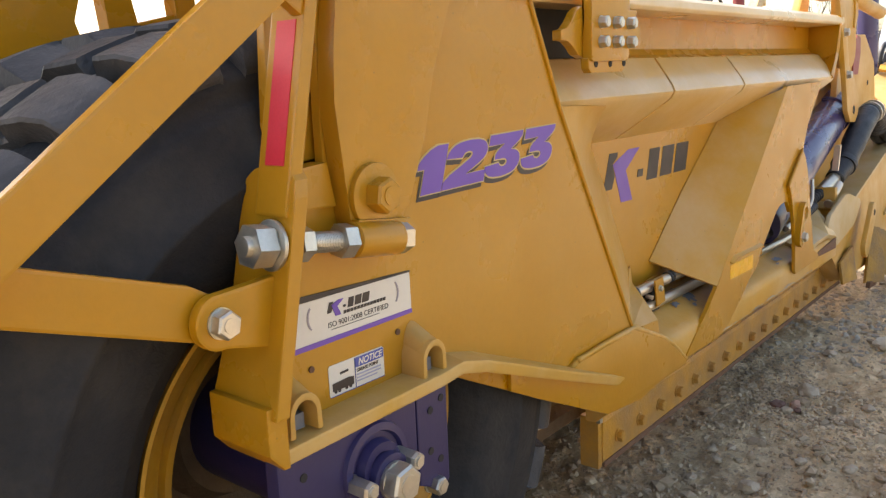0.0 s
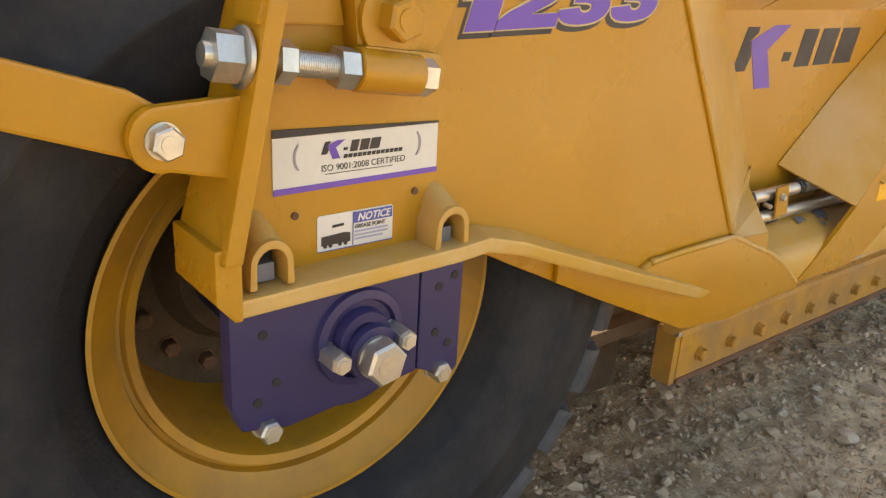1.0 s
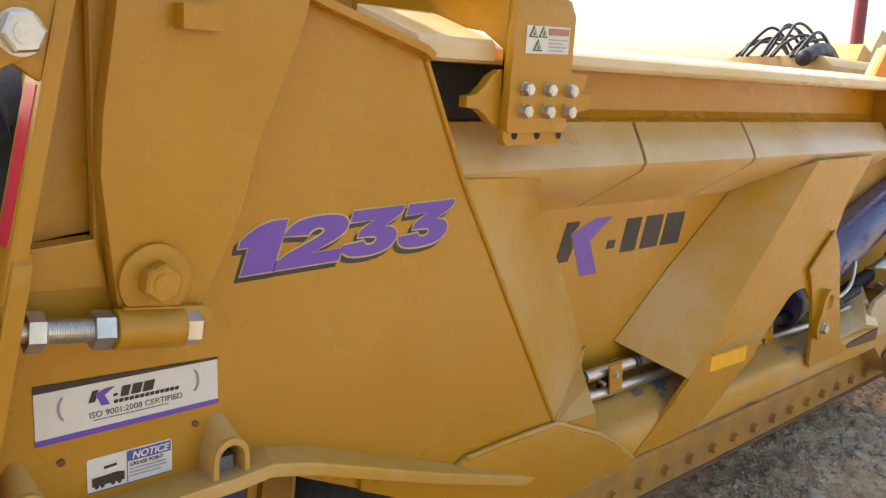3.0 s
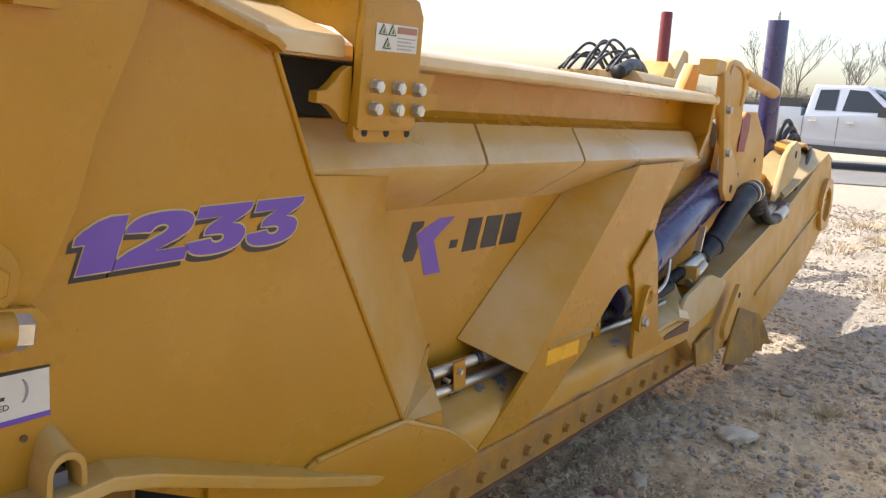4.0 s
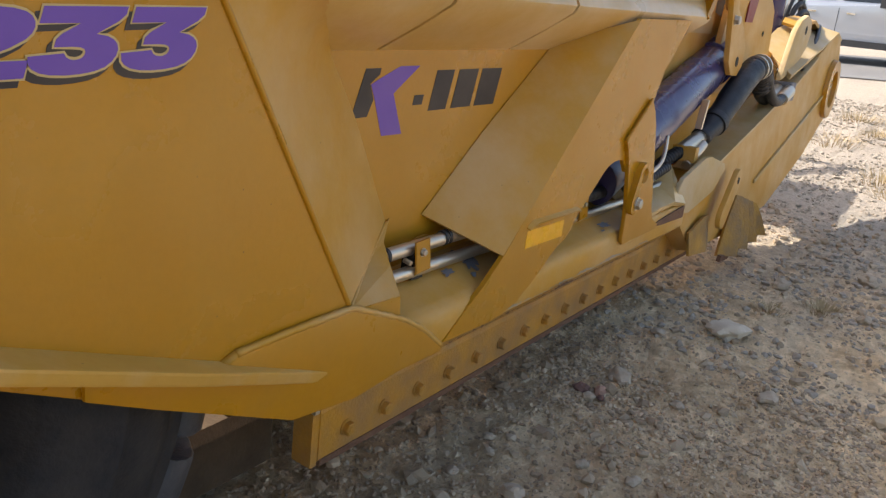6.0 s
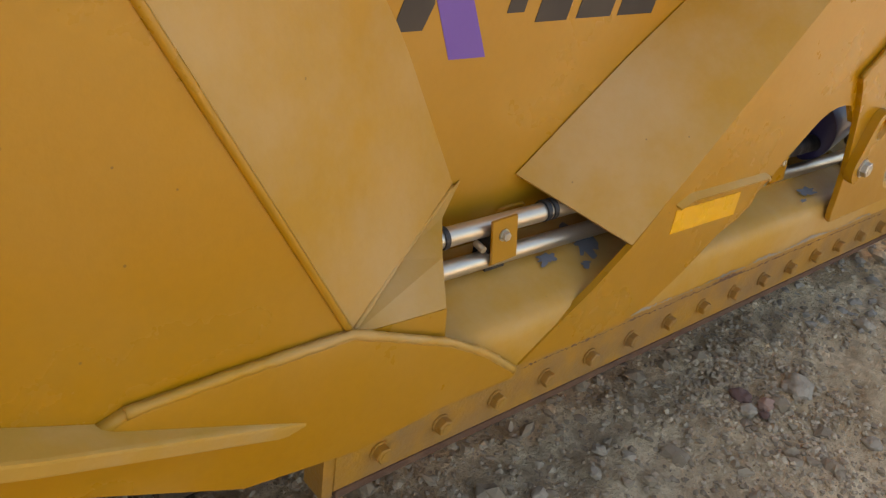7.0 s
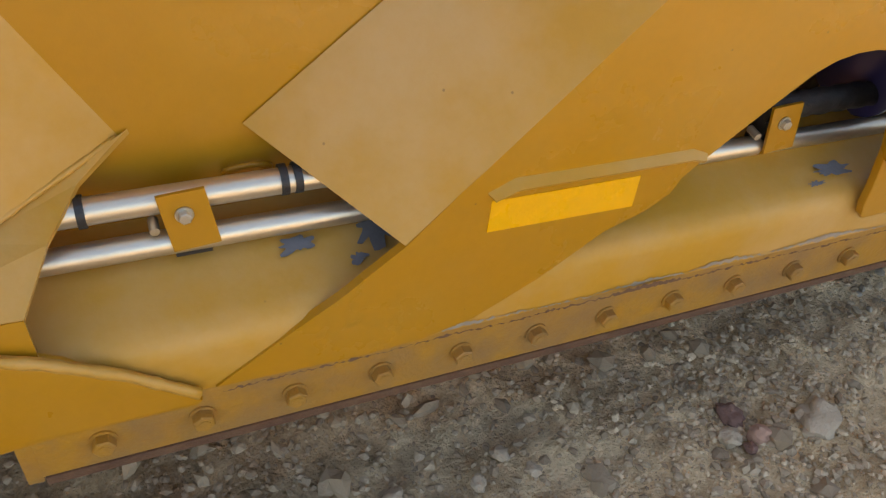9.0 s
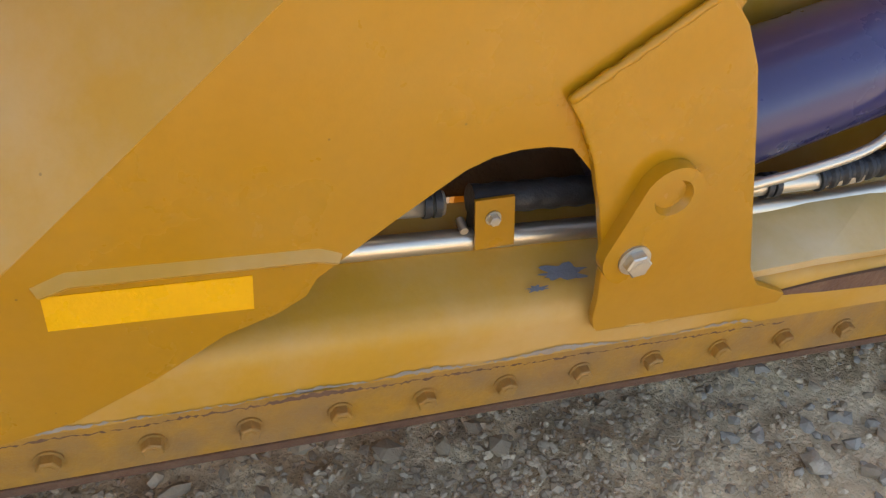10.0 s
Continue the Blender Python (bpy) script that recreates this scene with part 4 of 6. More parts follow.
part("arm_pad", plate([(3.16, 0.66), (3.20, 0.70), (3.46, 0.757), (3.54, 0.757), (3.78, 0.70), (3.80, 0.67), (3.66, 0.585), (3.34, 0.535), (3.26, 0.545), (3.14, 0.61)], -0.034, -0.014, 0.008), YELLOW_PALE, P, "dusty yellow pad over the push arm joint", smooth=True)
part("arm_step", loft([[(3.46, -0.02, 0.42), (3.62, -0.03, 0.47), (3.72, -0.02, 0.46)], [(3.52, -0.02, 0.30), (3.68, -0.05, 0.30), (3.80, -0.02, 0.30)]], 0.012), SHOE_PAINT, P, smooth=True)
pleats = [(k, -0.035 - 0.075 * (k % 2)) for k in range(8)]
part("cutter_shoe", loft([[(4.14 + 0.055 * k, -0.03 + 0.3 * (y + 0.035), 0.50 - 0.014 * k) for k, y in pleats], [(4.05 + 0.075 * k, y * 0.8, 0.36 - 0.007 * k) for k, y in pleats], [(3.95 + 0.098 * k, y, 0.22 - 0.008 * (k % 2)) for k, y in pleats]], 0.022, 0.003), SHOE_PAINT, P, "muddy pleated yellow cutter shoe near the ground", smooth=True)
part("shoe_lip", loft([[(3.95 + 0.098 * k, -0.06 - 0.01 * (k % 2), 0.222) for k, y in pleats], [(3.945 + 0.099 * k, -0.055 - 0.01 * (k % 2), 0.19) for k, y in pleats]], 0.02), RUST, P, "rusty lip under the cutter shoe")
part("hinge_link", plate([(3.92 + 0.05 * math.cos(a), 0.615 + 0.05 * math.sin(a)) for a in (radians(d) for d in range(-40, 141, 20))] + [(3.78 + 0.055 * math.cos(a), 0.45 + 0.055 * math.sin(a)) for a in (radians(d) for d in range(140, 321, 20))], -0.075, -0.05, 0.006), YELLOW_DUSTY, P, smooth=True)
part("hinge_hole", rod((3.915, -0.077, 0.61), (3.915, -0.06, 0.61), 0.016, n=20), HOLE_SHADE, P)
part("hose_cover", sweep([(3.60, 0.05, 0.82), (3.74, 0.03, 0.895), (3.95, 0.02, 1.03), (4.16, 0.02, 1.11)], [0.045, 0.055, 0.06, 0.06], 20, 2), HOSE, P, "thick black sleeved hydraulic hose", smooth="all")
part("hose_collar", sweep([(4.10, 0.02, 1.09), (4.25, 0.02, 1.125), (4.40, 0.03, 1.09), (4.48, 0.04, 1.01)], 0.056, 18, 2, 0.003, 0.03), HOSE, P, smooth=True)
for f in (4.20, 4.27):
    part("hose_band", rod((f, 0.02, 1.115 + 0.1 * (f - 4.2)), (f + 0.018, 0.02, 1.116 + 0.1 * (f - 4.2)), 0.0635, n=24), TUBE, P, smooth=True)
part("hose_strap", rod((3.70, 0.035, 0.875), (3.735, 0.032, 0.893), 0.062, n=24, bevel=0.004), HOSE, P, smooth=True)
part("hose_lead", sweep([(3.18, 0.10, 0.70), (3.32, 0.09, 0.745), (3.42, 0.07, 0.775)], 0.026, 14, 1, 0.003, 0.02), HOSE, P, smooth=True)
part("hose_coupling", rod((3.42, 0.07, 0.775), (3.60, 0.05, 0.825), 0.032, n=18, bevel=0.005), TUBE, P, smooth=True)
part("hose_coupling", rod((3.40, 0.03, 0.72), (3.56, 0.02, 0.80), 0.022, n=16, bevel=0.004), TUBE, P, smooth=True)
part("hose_clamp", box((3.40, 0.0, 0.735), (3.445, 0.10, 0.80), 0.006), YELLOW_DUSTY, P)
for dy in (0.0, 0.06):
    part("hose_end", sweep([(4.40, dy, 1.08), (4.52, dy, 0.98), (4.66, dy - 0.01, 0.93), (4.82, dy - 0.01, 0.955)], 0.028, 12, 3), HOSE, P, smooth="all")
    part("hose_fitting", rod((4.78, dy - 0.01, 0.945), (4.93, dy - 0.01, 0.985), 0.036, n=16, bevel=0.005), TUBE, P, smooth=True)
part("fitting_block", box((4.93, -0.02, 0.93), (5.04, 0.12, 1.03), 0.008), BARE, P)
part("tower_plate", plate([(4.10, 1.45), (4.33, 1.55), (4.54, 1.555), (4.68, 1.47), (4.79, 1.40), (4.83, 1.25), (4.85, 1.10), (4.78, 1.03), (3.90, 0.99), (3.86, 1.10), (3.94, 1.40)], 0.12, 0.15, 0.006), YELLOW_DUSTY, P, "dusty yellow tower plate")
part("tower_link", plate([(3.54, 1.70), (3.63, 1.71), (3.71, 1.54), (3.76, 1.38), (3.90, 1.30), (3.99, 1.21), (3.985, 1.13), (3.92, 1.085), (3.82, 1.09), (3.75, 1.15), (3.70, 1.30), (3.61, 1.53)], 0.03, 0.055, 0.006), YELLOW_DUSTY, P, "dusty yellow tower link", smooth=True)
part("link_hole", rod((3.88, 0.028, 1.15), (3.88, 0.05, 1.15), 0.022, n=20), HOLE_SHADE, P)
cheek = [(3.67, 1.60), (3.655, 1.72), (3.69, 1.765), (3.78, 1.785), (3.90, 1.78), (4.00, 1.752), (4.06, 1.70), (4.07, 1.64), (4.02, 1.57), (4.035, 1.48), (4.02, 1.42), (3.97, 1.375), (3.88, 1.355), (3.80, 1.37), (3.74, 1.43), (3.69, 1.52)]
part("tower_cheek", plate(cheek, 0.058, 0.10, 0.010), YELLOW_DUSTY, P, "dusty rounded tower cheek plate", smooth=True)
part("cheek_edge", sweep([(3.71, 0.056, 1.68), (3.72, 0.056, 1.745), (3.80, 0.056, 1.762), (3.93, 0.056, 1.74), (3.985, 0.056, 1.66), (3.95, 0.056, 1.57)], 0.007, 8, 2), YELLOW_DUSTY, P, smooth="all")
part("tower_arm", rod((4.02, 0.08, 1.728), (4.60, 0.06, 1.672), 0.036, n=20, bevel=0.006), YELLOW_DUSTY, P, smooth=True)
part("tower_cap", box((3.47, 0.05, 1.69), (3.615, 0.13, 1.757), 0.025), YELLOW_DUSTY, P, smooth=True)
# hidden plate added to keep sun out of the tower cavity
part("tower_sun_lid", box((3.30, 0.24, 1.50), (4.60, 0.95, 1.525), 0.004), YELLOW_DUSTY, P)
for x, z in ((3.655, 1.535), (3.73, 1.33)):
    bolt(P, (x, 0.03, z), (0, -1, 0), 0.034, 0.018, ZINC, 0.022)
DARK_RED = material("faded_red_tag", (0.22, 0.03, 0.03), 0.5, second=(0.30, 0.06, 0.05), scale=12, amount=0.6)
part("warning_tag", plate([(4.22, 1.33), (4.34, 1.33), (4.39, 1.45), (4.385, 1.535), (4.30, 1.545), (4.24, 1.50)], 0.112, 0.118, 0), DARK_RED, P, "dark red tag")
part("arm_lug", plate([(4.85, 1.04), (5.00, 1.31), (5.10, 1.37), (5.24, 1.405), (5.36, 1.38), (5.41, 1.31), (5.36, 1.22), (5.12, 1.09)], 0.03, 0.06, 0.006), YELLOW_PALE, P, "dusty lug plate, paled as if sunlit", smooth=True)
part("lug_hole", rod((5.25, 0.028, 1.32), (5.25, 0.05, 1.32), 0.025, n=20), HOLE_SHADE, P)
part("arm_cover", loft([[(4.95, -0.004, 1.072), (5.40, -0.004, 1.165), (5.80, -0.004, 1.25), (6.15, -0.004, 1.33), (6.32, -0.004, 1.285)], [(5.20, 0.26, 1.22), (5.55, 0.26, 1.32), (5.90, 0.26, 1.37), (6.2, 0.26, 1.39), (6.36, 0.26, 1.32)]], 0.03), YELLOW_PALE, P, smooth=True)
part("cover_bump", loft([[(5.55, 0.10, 1.33), (5.60, 0.10, 1.37), (5.85, 0.10, 1.39), (6.05, 0.10, 1.345)], [(5.55, 0.24, 1.36), (5.60, 0.24, 1.39), (5.85, 0.24, 1.41), (6.05, 0.24, 1.36)]], 0.02), YELLOW_DUSTY, P, smooth=True)
part("tower_brace", plate([(3.52, 1.52), (3.72, 1.75), (3.84, 1.76), (3.76, 1.50)], 0.24, 0.29, 0.012), YELLOW_DUSTY, P)
# filler plate in dark brown, painting the shade of the tower cavity
part("tower_block", plate([(3.30, 1.0), (5.2, 1.0), (5.2, 1.36), (4.6, 1.50), (3.72, 1.60), (3.30, 1.52)], 0.40, 0.46, 0.01), SHADE_BROWN, P)
part("tower_shelf", box((3.42, 0.18, 1.26), (3.92, 0.40, 1.40), 0.01), YELLOW_PALE, P)
for x, z in ((4.30, 1.20), (4.55, 1.10), (4.62, 1.28), (4.12, 1.12)):
    part("bolt_hole", rod((x, 0.117, z), (x, 0.13, z), 0.014, n=16), HOLE_SHADE, P)
part("arm_line", sweep([(5.30, 0.02, 1.10), (5.6, 0.04, 1.20), (5.9, 0.08, 1.31), (6.1, 0.12, 1.36)], 0.014, 8, 1), HOSE, P, smooth="all")
part("lift_post", rod((5.74, 0.34, 0.85), (5.58, 0.33, 2.20), 0.068, n=40, bevel=0.010), NAVY, P, "tall navy blue hydraulic cylinder", smooth=True)
part("post_eye", sweep([(5.565, 0.33, 2.19), (5.56, 0.33, 2.25), (5.60, 0.33, 2.25), (5.60, 0.33, 2.19)], 0.007, 8, 2), ZINC, P, smooth="all")
RED_ENAMEL = material("red_enamel", (0.16, 0.02, 0.025), 0.45, second=(0.22, 0.03, 0.03))
part("lift_post", rod((8.1, 2.06, 1.2), (8.05, 2.06, 2.60), 0.06, n=32, bevel=0.02), RED_ENAMEL, P, "dark red hydraulic cylinder", smooth=True)
for k in range(3):
    part("post_hose", sweep([(6.0, 0.28 + 0.03 * k, 1.15), (5.95, 0.25 + 0.03 * k, 1.42 + 0.05 * k), (6.18, 0.22 + 0.03 * k, 1.46 + 0.05 * k), (6.28, 0.22 + 0.03 * k, 1.2)], 0.018, 10, 3), HOSE, P, smooth="all")
part("gooseneck", bar([(1.2, 1.35), (1.2, 1.76), (1.28, 1.83), (1.95, 1.83), (2.05, 1.76), (2.05, 1.35)], 5.5, 7.2, 0.03), YELLOW_PALE, P, "dusty yellow gooseneck beam, paled as if sunlit", smooth=True)
part("neck_block", plate([(6.85, 1.7), (7.15, 1.7), (7.22, 1.96), (7.05, 2.02), (6.95, 1.9)], 1.6, 1.9, 0.01), YELLOW_DUSTY, P)
neck_rng = random.Random(11)
for k in range(11):
    u = lambda a: neck_rng.uniform(-a, a)
    part("neck_hose", sweep([(5.45 + u(0.1), 1.45 + 0.045 * k, 1.82), (5.6 + u(0.12), 1.42 + 0.05 * k, 1.96 + u(0.03)), (5.95 + u(0.15), 1.5 + 0.04 * k, 2.03 + u(0.09)), (6.25 + u(0.1), 1.55 + 0.04 * k, 1.98 + u(0.08)), (6.5 + u(0.1), 1.6 + 0.035 * k, 1.82)], 0.012, 8, 3), HOSE, P, smooth="all")
part("neck_hose_cover", sweep([(5.35, 1.35, 1.80), (5.7, 1.40, 1.88), (6.1, 1.5, 1.90), (6.5, 1.6, 1.80)], 0.055, 12, 2), HOSE, P, smooth="all")
part("neck_horn", plate([(7.45, 1.80), (7.62, 1.80), (7.9, 2.10), (7.98, 2.08), (7.96, 2.18), (7.82, 2.2), (7.65, 2.02)], 1.75, 1.85, 0.01), YELLOW_PALE, P)
settle = None

# the rest of the bowl, out of the near side, added to keep light out
part("bowl_floor", box((0.66, 0.24, 0.315), (3.5, 2.45, 0.355), 0), SHADE_BROWN, P)
# dark box and plate added only to stop light from below and behind
part("underside_light_block", box((1.12, 0.50, -0.05), (1.50, 2.45, 0.33), 0.03), SHADE_BROWN, P)
part("apron_light_stop", plate([(2.6, 0.02), (3.86, 0.02), (3.86, 0.36), (2.6, 0.36)], 0.325, 0.35, 0.004), SHADE_BROWN, P)
# far edge, drawn lower than the near one to stop light underneath
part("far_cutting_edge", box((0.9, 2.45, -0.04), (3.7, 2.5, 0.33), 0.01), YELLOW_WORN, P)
part("transition_wall", box((1.10, 0.30, 0.30), (1.36, 2.45, 0.80), 0.01), SHADE_BROWN, P)
part("bowl_back", box((0.72, 0.22, 0.37), (0.76, 2.45, 1.50), 0), YELLOW, P)
part("bowl_far_wall", box((0.60, 2.45, 0.33), (3.5, 2.60, 1.56), 0.01), YELLOW, P)
part("front_cross_beam", box((3.35, 0.32, 1.10), (3.75, 2.55, 1.45), 0.02), YELLOW_PALE, P)
part("far_push_arm", plate(ARMP, 2.45, 2.60, 0.01), YELLOW, P)
part("apron", loft([[(3.35, 0.32, 1.1), (3.35, 2.4, 1.1)], [(3.75, 0.32, 0.7), (3.75, 2.4, 0.7)], [(3.70, 0.32, 0.30), (3.70, 2.4, 0.30)]], 0.02), YELLOW, P)

# body between the wheels and the frame over the tail
part("rear_body", box((-0.45, 0.96, 0.55), (0.72, 1.92, 1.36), 0.02), YELLOW, P, "yellow rear body between the wheels")
part("rear_wall", plate([(-1.7, 0.9), (-1.7, 0.926), (-0.13, 1.485), (-0.13, 0.9)], 0.90, 0.93, 0.004), YELLOW, P, "yellow rear wall with a sloping top")
part("rear_wall_cap", plate([(-1.7, 0.914), (-1.7, 0.930), (-0.13, 1.489), (-0.13, 1.473)], 0.886, 0.95, 0.003), YELLOW, P)
part("rear_web_plate", plate([(-0.122, 0.9), (-0.105, 1.95), (0.14, 1.95), (0.165, 1.58), (0.148, 1.53), (0.160, 1.49), (0.15, 0.9)], 0.88, 0.92, 0.004), YELLOW, P)
bead(P, [(-0.128, 0.877, 1.40), (-0.104, 0.877, 1.56)], 0.004, YELLOW_PALE)
part("rear_sill", plate([(0.155, 0.9), (0.155, 1.496), (0.23, 1.515), (0.40, 1.55), (0.74, 1.60), (0.74, 0.9)], 0.89, 0.93, 0.004), YELLOW, P)
part("rear_mullion", plate([(0.236, 1.48), (0.222, 1.64), (0.290, 1.64), (0.322, 1.48)], 0.885, 0.935, 0.004), YELLOW, P)
part("rear_mullion", plate([(0.425, 1.50), (0.415, 1.66), (0.475, 1.66), (0.49, 1.50)], 0.885, 0.935, 0.004), YELLOW, P)
part("rear_lintel", plate([(0.12, 1.585), (0.23, 1.60), (0.74, 1.66), (0.74, 1.95), (0.12, 1.95)], 0.89, 0.93, 0.004), YELLOW, P)
# out-of-view slab with supports, added to keep sun off the tyre and links
part("rear_sun_blocker", box((-1.2, 1.30, 1.95), (0.70, 1.5, 3.30), 0.015), YELLOW, P)
part("blocker_post", box((0.06, 1.31, 1.34), (0.16, 1.49, 1.96), 0.01), YELLOW, P)
part("blocker_gusset", plate([(-0.30, 1.96), (0.50, 1.96), (0.12, 1.44)], 1.38, 1.42, 0.004), YELLOW, P)
part("neck_tube", box((3.70, 1.40, 1.14), (5.10, 1.85, 1.44), 0.02), YELLOW, P)

# ---- decals ----
# model number in heavy slanted figures: dark drop shadow, pale outline, purple face, digit by digit
ONE = [(0.22, 0.0), (0.86, 0.0), (0.86, 1.0), (0.42, 1.0), (0.02, 0.72), (0.02, 0.54), (0.22, 0.54)]
TWO = [(0.0, 0.0), (0.98, 0.0), (0.98, 0.25), (0.50, 0.25), (0.88, 0.50), (0.97, 0.66), (0.94, 0.84), (0.80, 0.96), (0.50, 1.0), (0.20, 0.96), (0.05, 0.84), (0.0, 0.66),
       (0.36, 0.63), (0.41, 0.73), (0.51, 0.76), (0.60, 0.71), (0.60, 0.63), (0.52, 0.55), (0.0, 0.22)]
THREE = [(0.03, 1.0), (0.94, 1.0), (0.94, 0.84), (0.66, 0.60), (0.84, 0.55), (0.95, 0.42), (0.95, 0.22), (0.82, 0.06), (0.52, 0.0), (0.20, 0.03), (0.04, 0.14), (0.0, 0.30),
         (0.36, 0.33), (0.41, 0.25), (0.51, 0.22), (0.59, 0.27), (0.59, 0.37), (0.50, 0.42), (0.24, 0.42), (0.24, 0.57), (0.46, 0.76), (0.03, 0.76)]


def smoothed(pts):
    out = []
    n = len(pts)
    for i in range(n):
        a, p, c = Vector(pts[i - 1]), Vector(pts[i]), Vector(pts[(i + 1) % n])
        turn = (p - a).angle(c - p, 0)
        if turn < radians(62):
            out += [p.lerp(a, 0.25), p.lerp(c, 0.25)]
        else:
            out.append(p)
    return [tuple(v) for v in out]


def grown(pts, d):
    """The outline moved outward by d."""
    n = len(pts)
    area = sum(pts[i][0] * pts[(i + 1) % n][1] - pts[(i + 1) % n][0] * pts[i][1] for i in range(n))
    sgn = 1 if area > 0 else -1
    out = []
    for i in range(n):
        a, p, c = Vector(pts[i - 1]), Vector(pts[i]), Vector(pts[(i + 1) % n])
        e, f = (p - a).normalized(), (c - p).normalized()
        m = Vector((e.y + f.y, -e.x - f.x)) * sgn
        if m.length < 1e-6:
            m = Vector((e.y, -e.x)) * sgn
        m.normalize()
        out.append(tuple(p + m * d))
    return out


for ch, x, w in ((ONE, 0.312, 0.098), (TWO, 0.398, 0.140), (THREE, 0.533, 0.133), (THREE, 0.666, 0.133)):
    z, h = 1.156 + (x - 0.312) * 0.028, 0.088
    figure = [(x + px * w + pz * h * 0.34, z + pz * h + px * w * 0.028) for px, pz in smoothed(ch)]
    for dx, dz, g, mat, name, yy in ((-0.009, -0.009, 0.003, BLACK_DECAL, "number_shadow", -0.0004), (0.0, 0.0, 0.0034, TAN_LINE, "number_outline", -0.0012), (0.0, 0.0, 0.0, PURPLE_DECAL, "number_face", -0.0020)):
        flat([(px + dx, pz + dz) for px, pz in grown(figure, g)], yy, mat, P, name, "", 0.0006)

# maker's mark on the recessed wall, as plain shapes
LY = 0.178


def mark(shape_mat, pts, parent, x0, z0, s, y):
    return flat([(x0 + px * s, z0 + pz * s) for px, pz in pts], y, shape_mat, parent, "maker_mark_shape")


def maker_mark(parent, x0, z0, s, y):
    """The maker's mark as plain blocks: dark wedge, purple slanted bar with an arm, dash and three dark blocks."""
    mark(BLACK_DECAL, [(0.0, 0.052), (0.058, 0.052), (0.078, 0.092), (0.062, 0.13), (0.095, 0.15), (0.098, 0.165), (0.042, 0.165)], parent, x0, z0, s, y)
    mark(PURPLE_DECAL, [(0.065, 0.128), (0.08, 0.098), (0.12, 0.002), (0.20, 0.001), (0.153, 0.103), (0.253, 0.168), (0.173, 0.168), (0.10, 0.142)], parent, x0, z0, s, y)
    for a, b, lo, hi in ((0.235, 0.275, 0.07, 0.095), (0.305, 0.385, 0.052, 0.155), (0.41, 0.505, 0.053, 0.155), (0.525, 0.63, 0.053, 0.155)):
        mark(BLACK_DECAL, [(a, lo), (b, lo), (b + (hi - lo) * 0.25, hi), (a + (hi - lo) * 0.25, hi)], parent, x0, z0, s, y)


maker_mark(P, 1.372, 0.972, 0.955, LY)

# name plate
np_ob = flat([(0.0, 0.941), (0.293, 0.943), (0.292, 1.021), (0.0, 1.022)], -0.0005, WHITE_DECAL, P, "name_plate", "cream name plate with a purple lower band", 0.0015)
flat([(0.0, 0.941), (0.293, 0.943), (0.293, 0.951), (0.0, 0.950)], -0.0024, PURPLE_DECAL, np_ob, "purple_band")
part("plate_cap", loft([[(0.0, -0.003, 1.034), (0.293, -0.003, 1.024)], [(0.0, -0.003, 1.023), (0.293, -0.003, 1.021)]], 0.002), BLACK_DECAL, np_ob)
lettering("ISO 9001:2008 CERTIFIED", 0.0136, (0.078, 0.967), BLACK_DECAL, np_ob, "plate_lettering", 0.0, 0.0, 1.02, -0.0024, 0.0003)
flat([(0.085, 0.9625), (0.205, 0.9625), (0.205, 0.9632), (0.085, 0.9632)], -0.0024, BLACK_DECAL, np_ob, "plate_rule")
maker_mark(np_ob, 0.078, 0.984, 0.16, -0.0024)
for i in range(13):
    x = 0.116 + i * 0.0083
    flat([(x, 0.9835), (x + 0.0062, 0.9835), (x + 0.0075, 0.989), (x + 0.0013, 0.989)], -0.0024, BLACK_DECAL, np_ob, "plate_word_bar")
for cx, sgn in ((0.048, -1), (0.243, 1)):
    pts_o = [(cx + sgn * 0.016 * math.cos(a), 0.992 + 0.022 * math.sin(a)) for a in (radians(d) for d in range(-60, 61, 15))]
    pts_i = [(cx + sgn * 0.012 * math.cos(a), 0.992 + 0.020 * math.sin(a)) for a in (radians(d) for d in range(60, -61, -15))]
    flat(pts_o + pts_i, -0.0024, material("grey_print", (0.30, 0.26, 0.28), 0.5, bump=0), np_ob, "plate_arc")
for x, z in ((0.035, 0.907), (0.252, 0.915)):
    part("rivet_hole", rod((x, -0.003, z), (x, 0.002, z), 0.0058, n=16), RUST, P)

# notice sticker
no_ob = flat([(0.075, 0.843), (0.207, 0.843), (0.210, 0.846), (0.210, 0.897), (0.207, 0.900), (0.075, 0.900), (0.072, 0.897), (0.072, 0.846)], -0.0005, WHITE_DECAL, P, "notice_sticker", "white notice sticker with a blue header", 0.001)
flat([(0.1365, 0.8805), (0.2075, 0.8805), (0.2075, 0.898), (0.1365, 0.898)], -0.002, BLUE_DECAL, no_ob, "sticker_header")
lettering("NOTICE", 0.0165, (0.1425, 0.8835), WHITE_DECAL, no_ob, "sticker_lettering", 0.0004, 0.25, 1.0, -0.0028, 0.0003)
lettering("GREASE POINT", 0.0085, (0.1385, 0.8715), BLACK_DECAL, no_ob, "sticker_lettering", 0.0002, 0.0, 1.0, -0.002, 0.0003)
for k in range(3):
    flat([(0.1385, 0.8655 - k * 0.006), (0.2 - 0.01 * (k == 2), 0.8655 - k * 0.006), (0.2 - 0.01 * (k == 2), 0.868 - k * 0.006), (0.1385, 0.868 - k * 0.006)], -0.002, material("faint_print", (0.35, 0.35, 0.45), 0.5, bump=0), no_ob, "sticker_bar")
flat([(0.1345, 0.845), (0.1355, 0.845), (0.1355, 0.898), (0.1345, 0.898)], -0.002, BLUE_DECAL, no_ob, "sticker_rule")
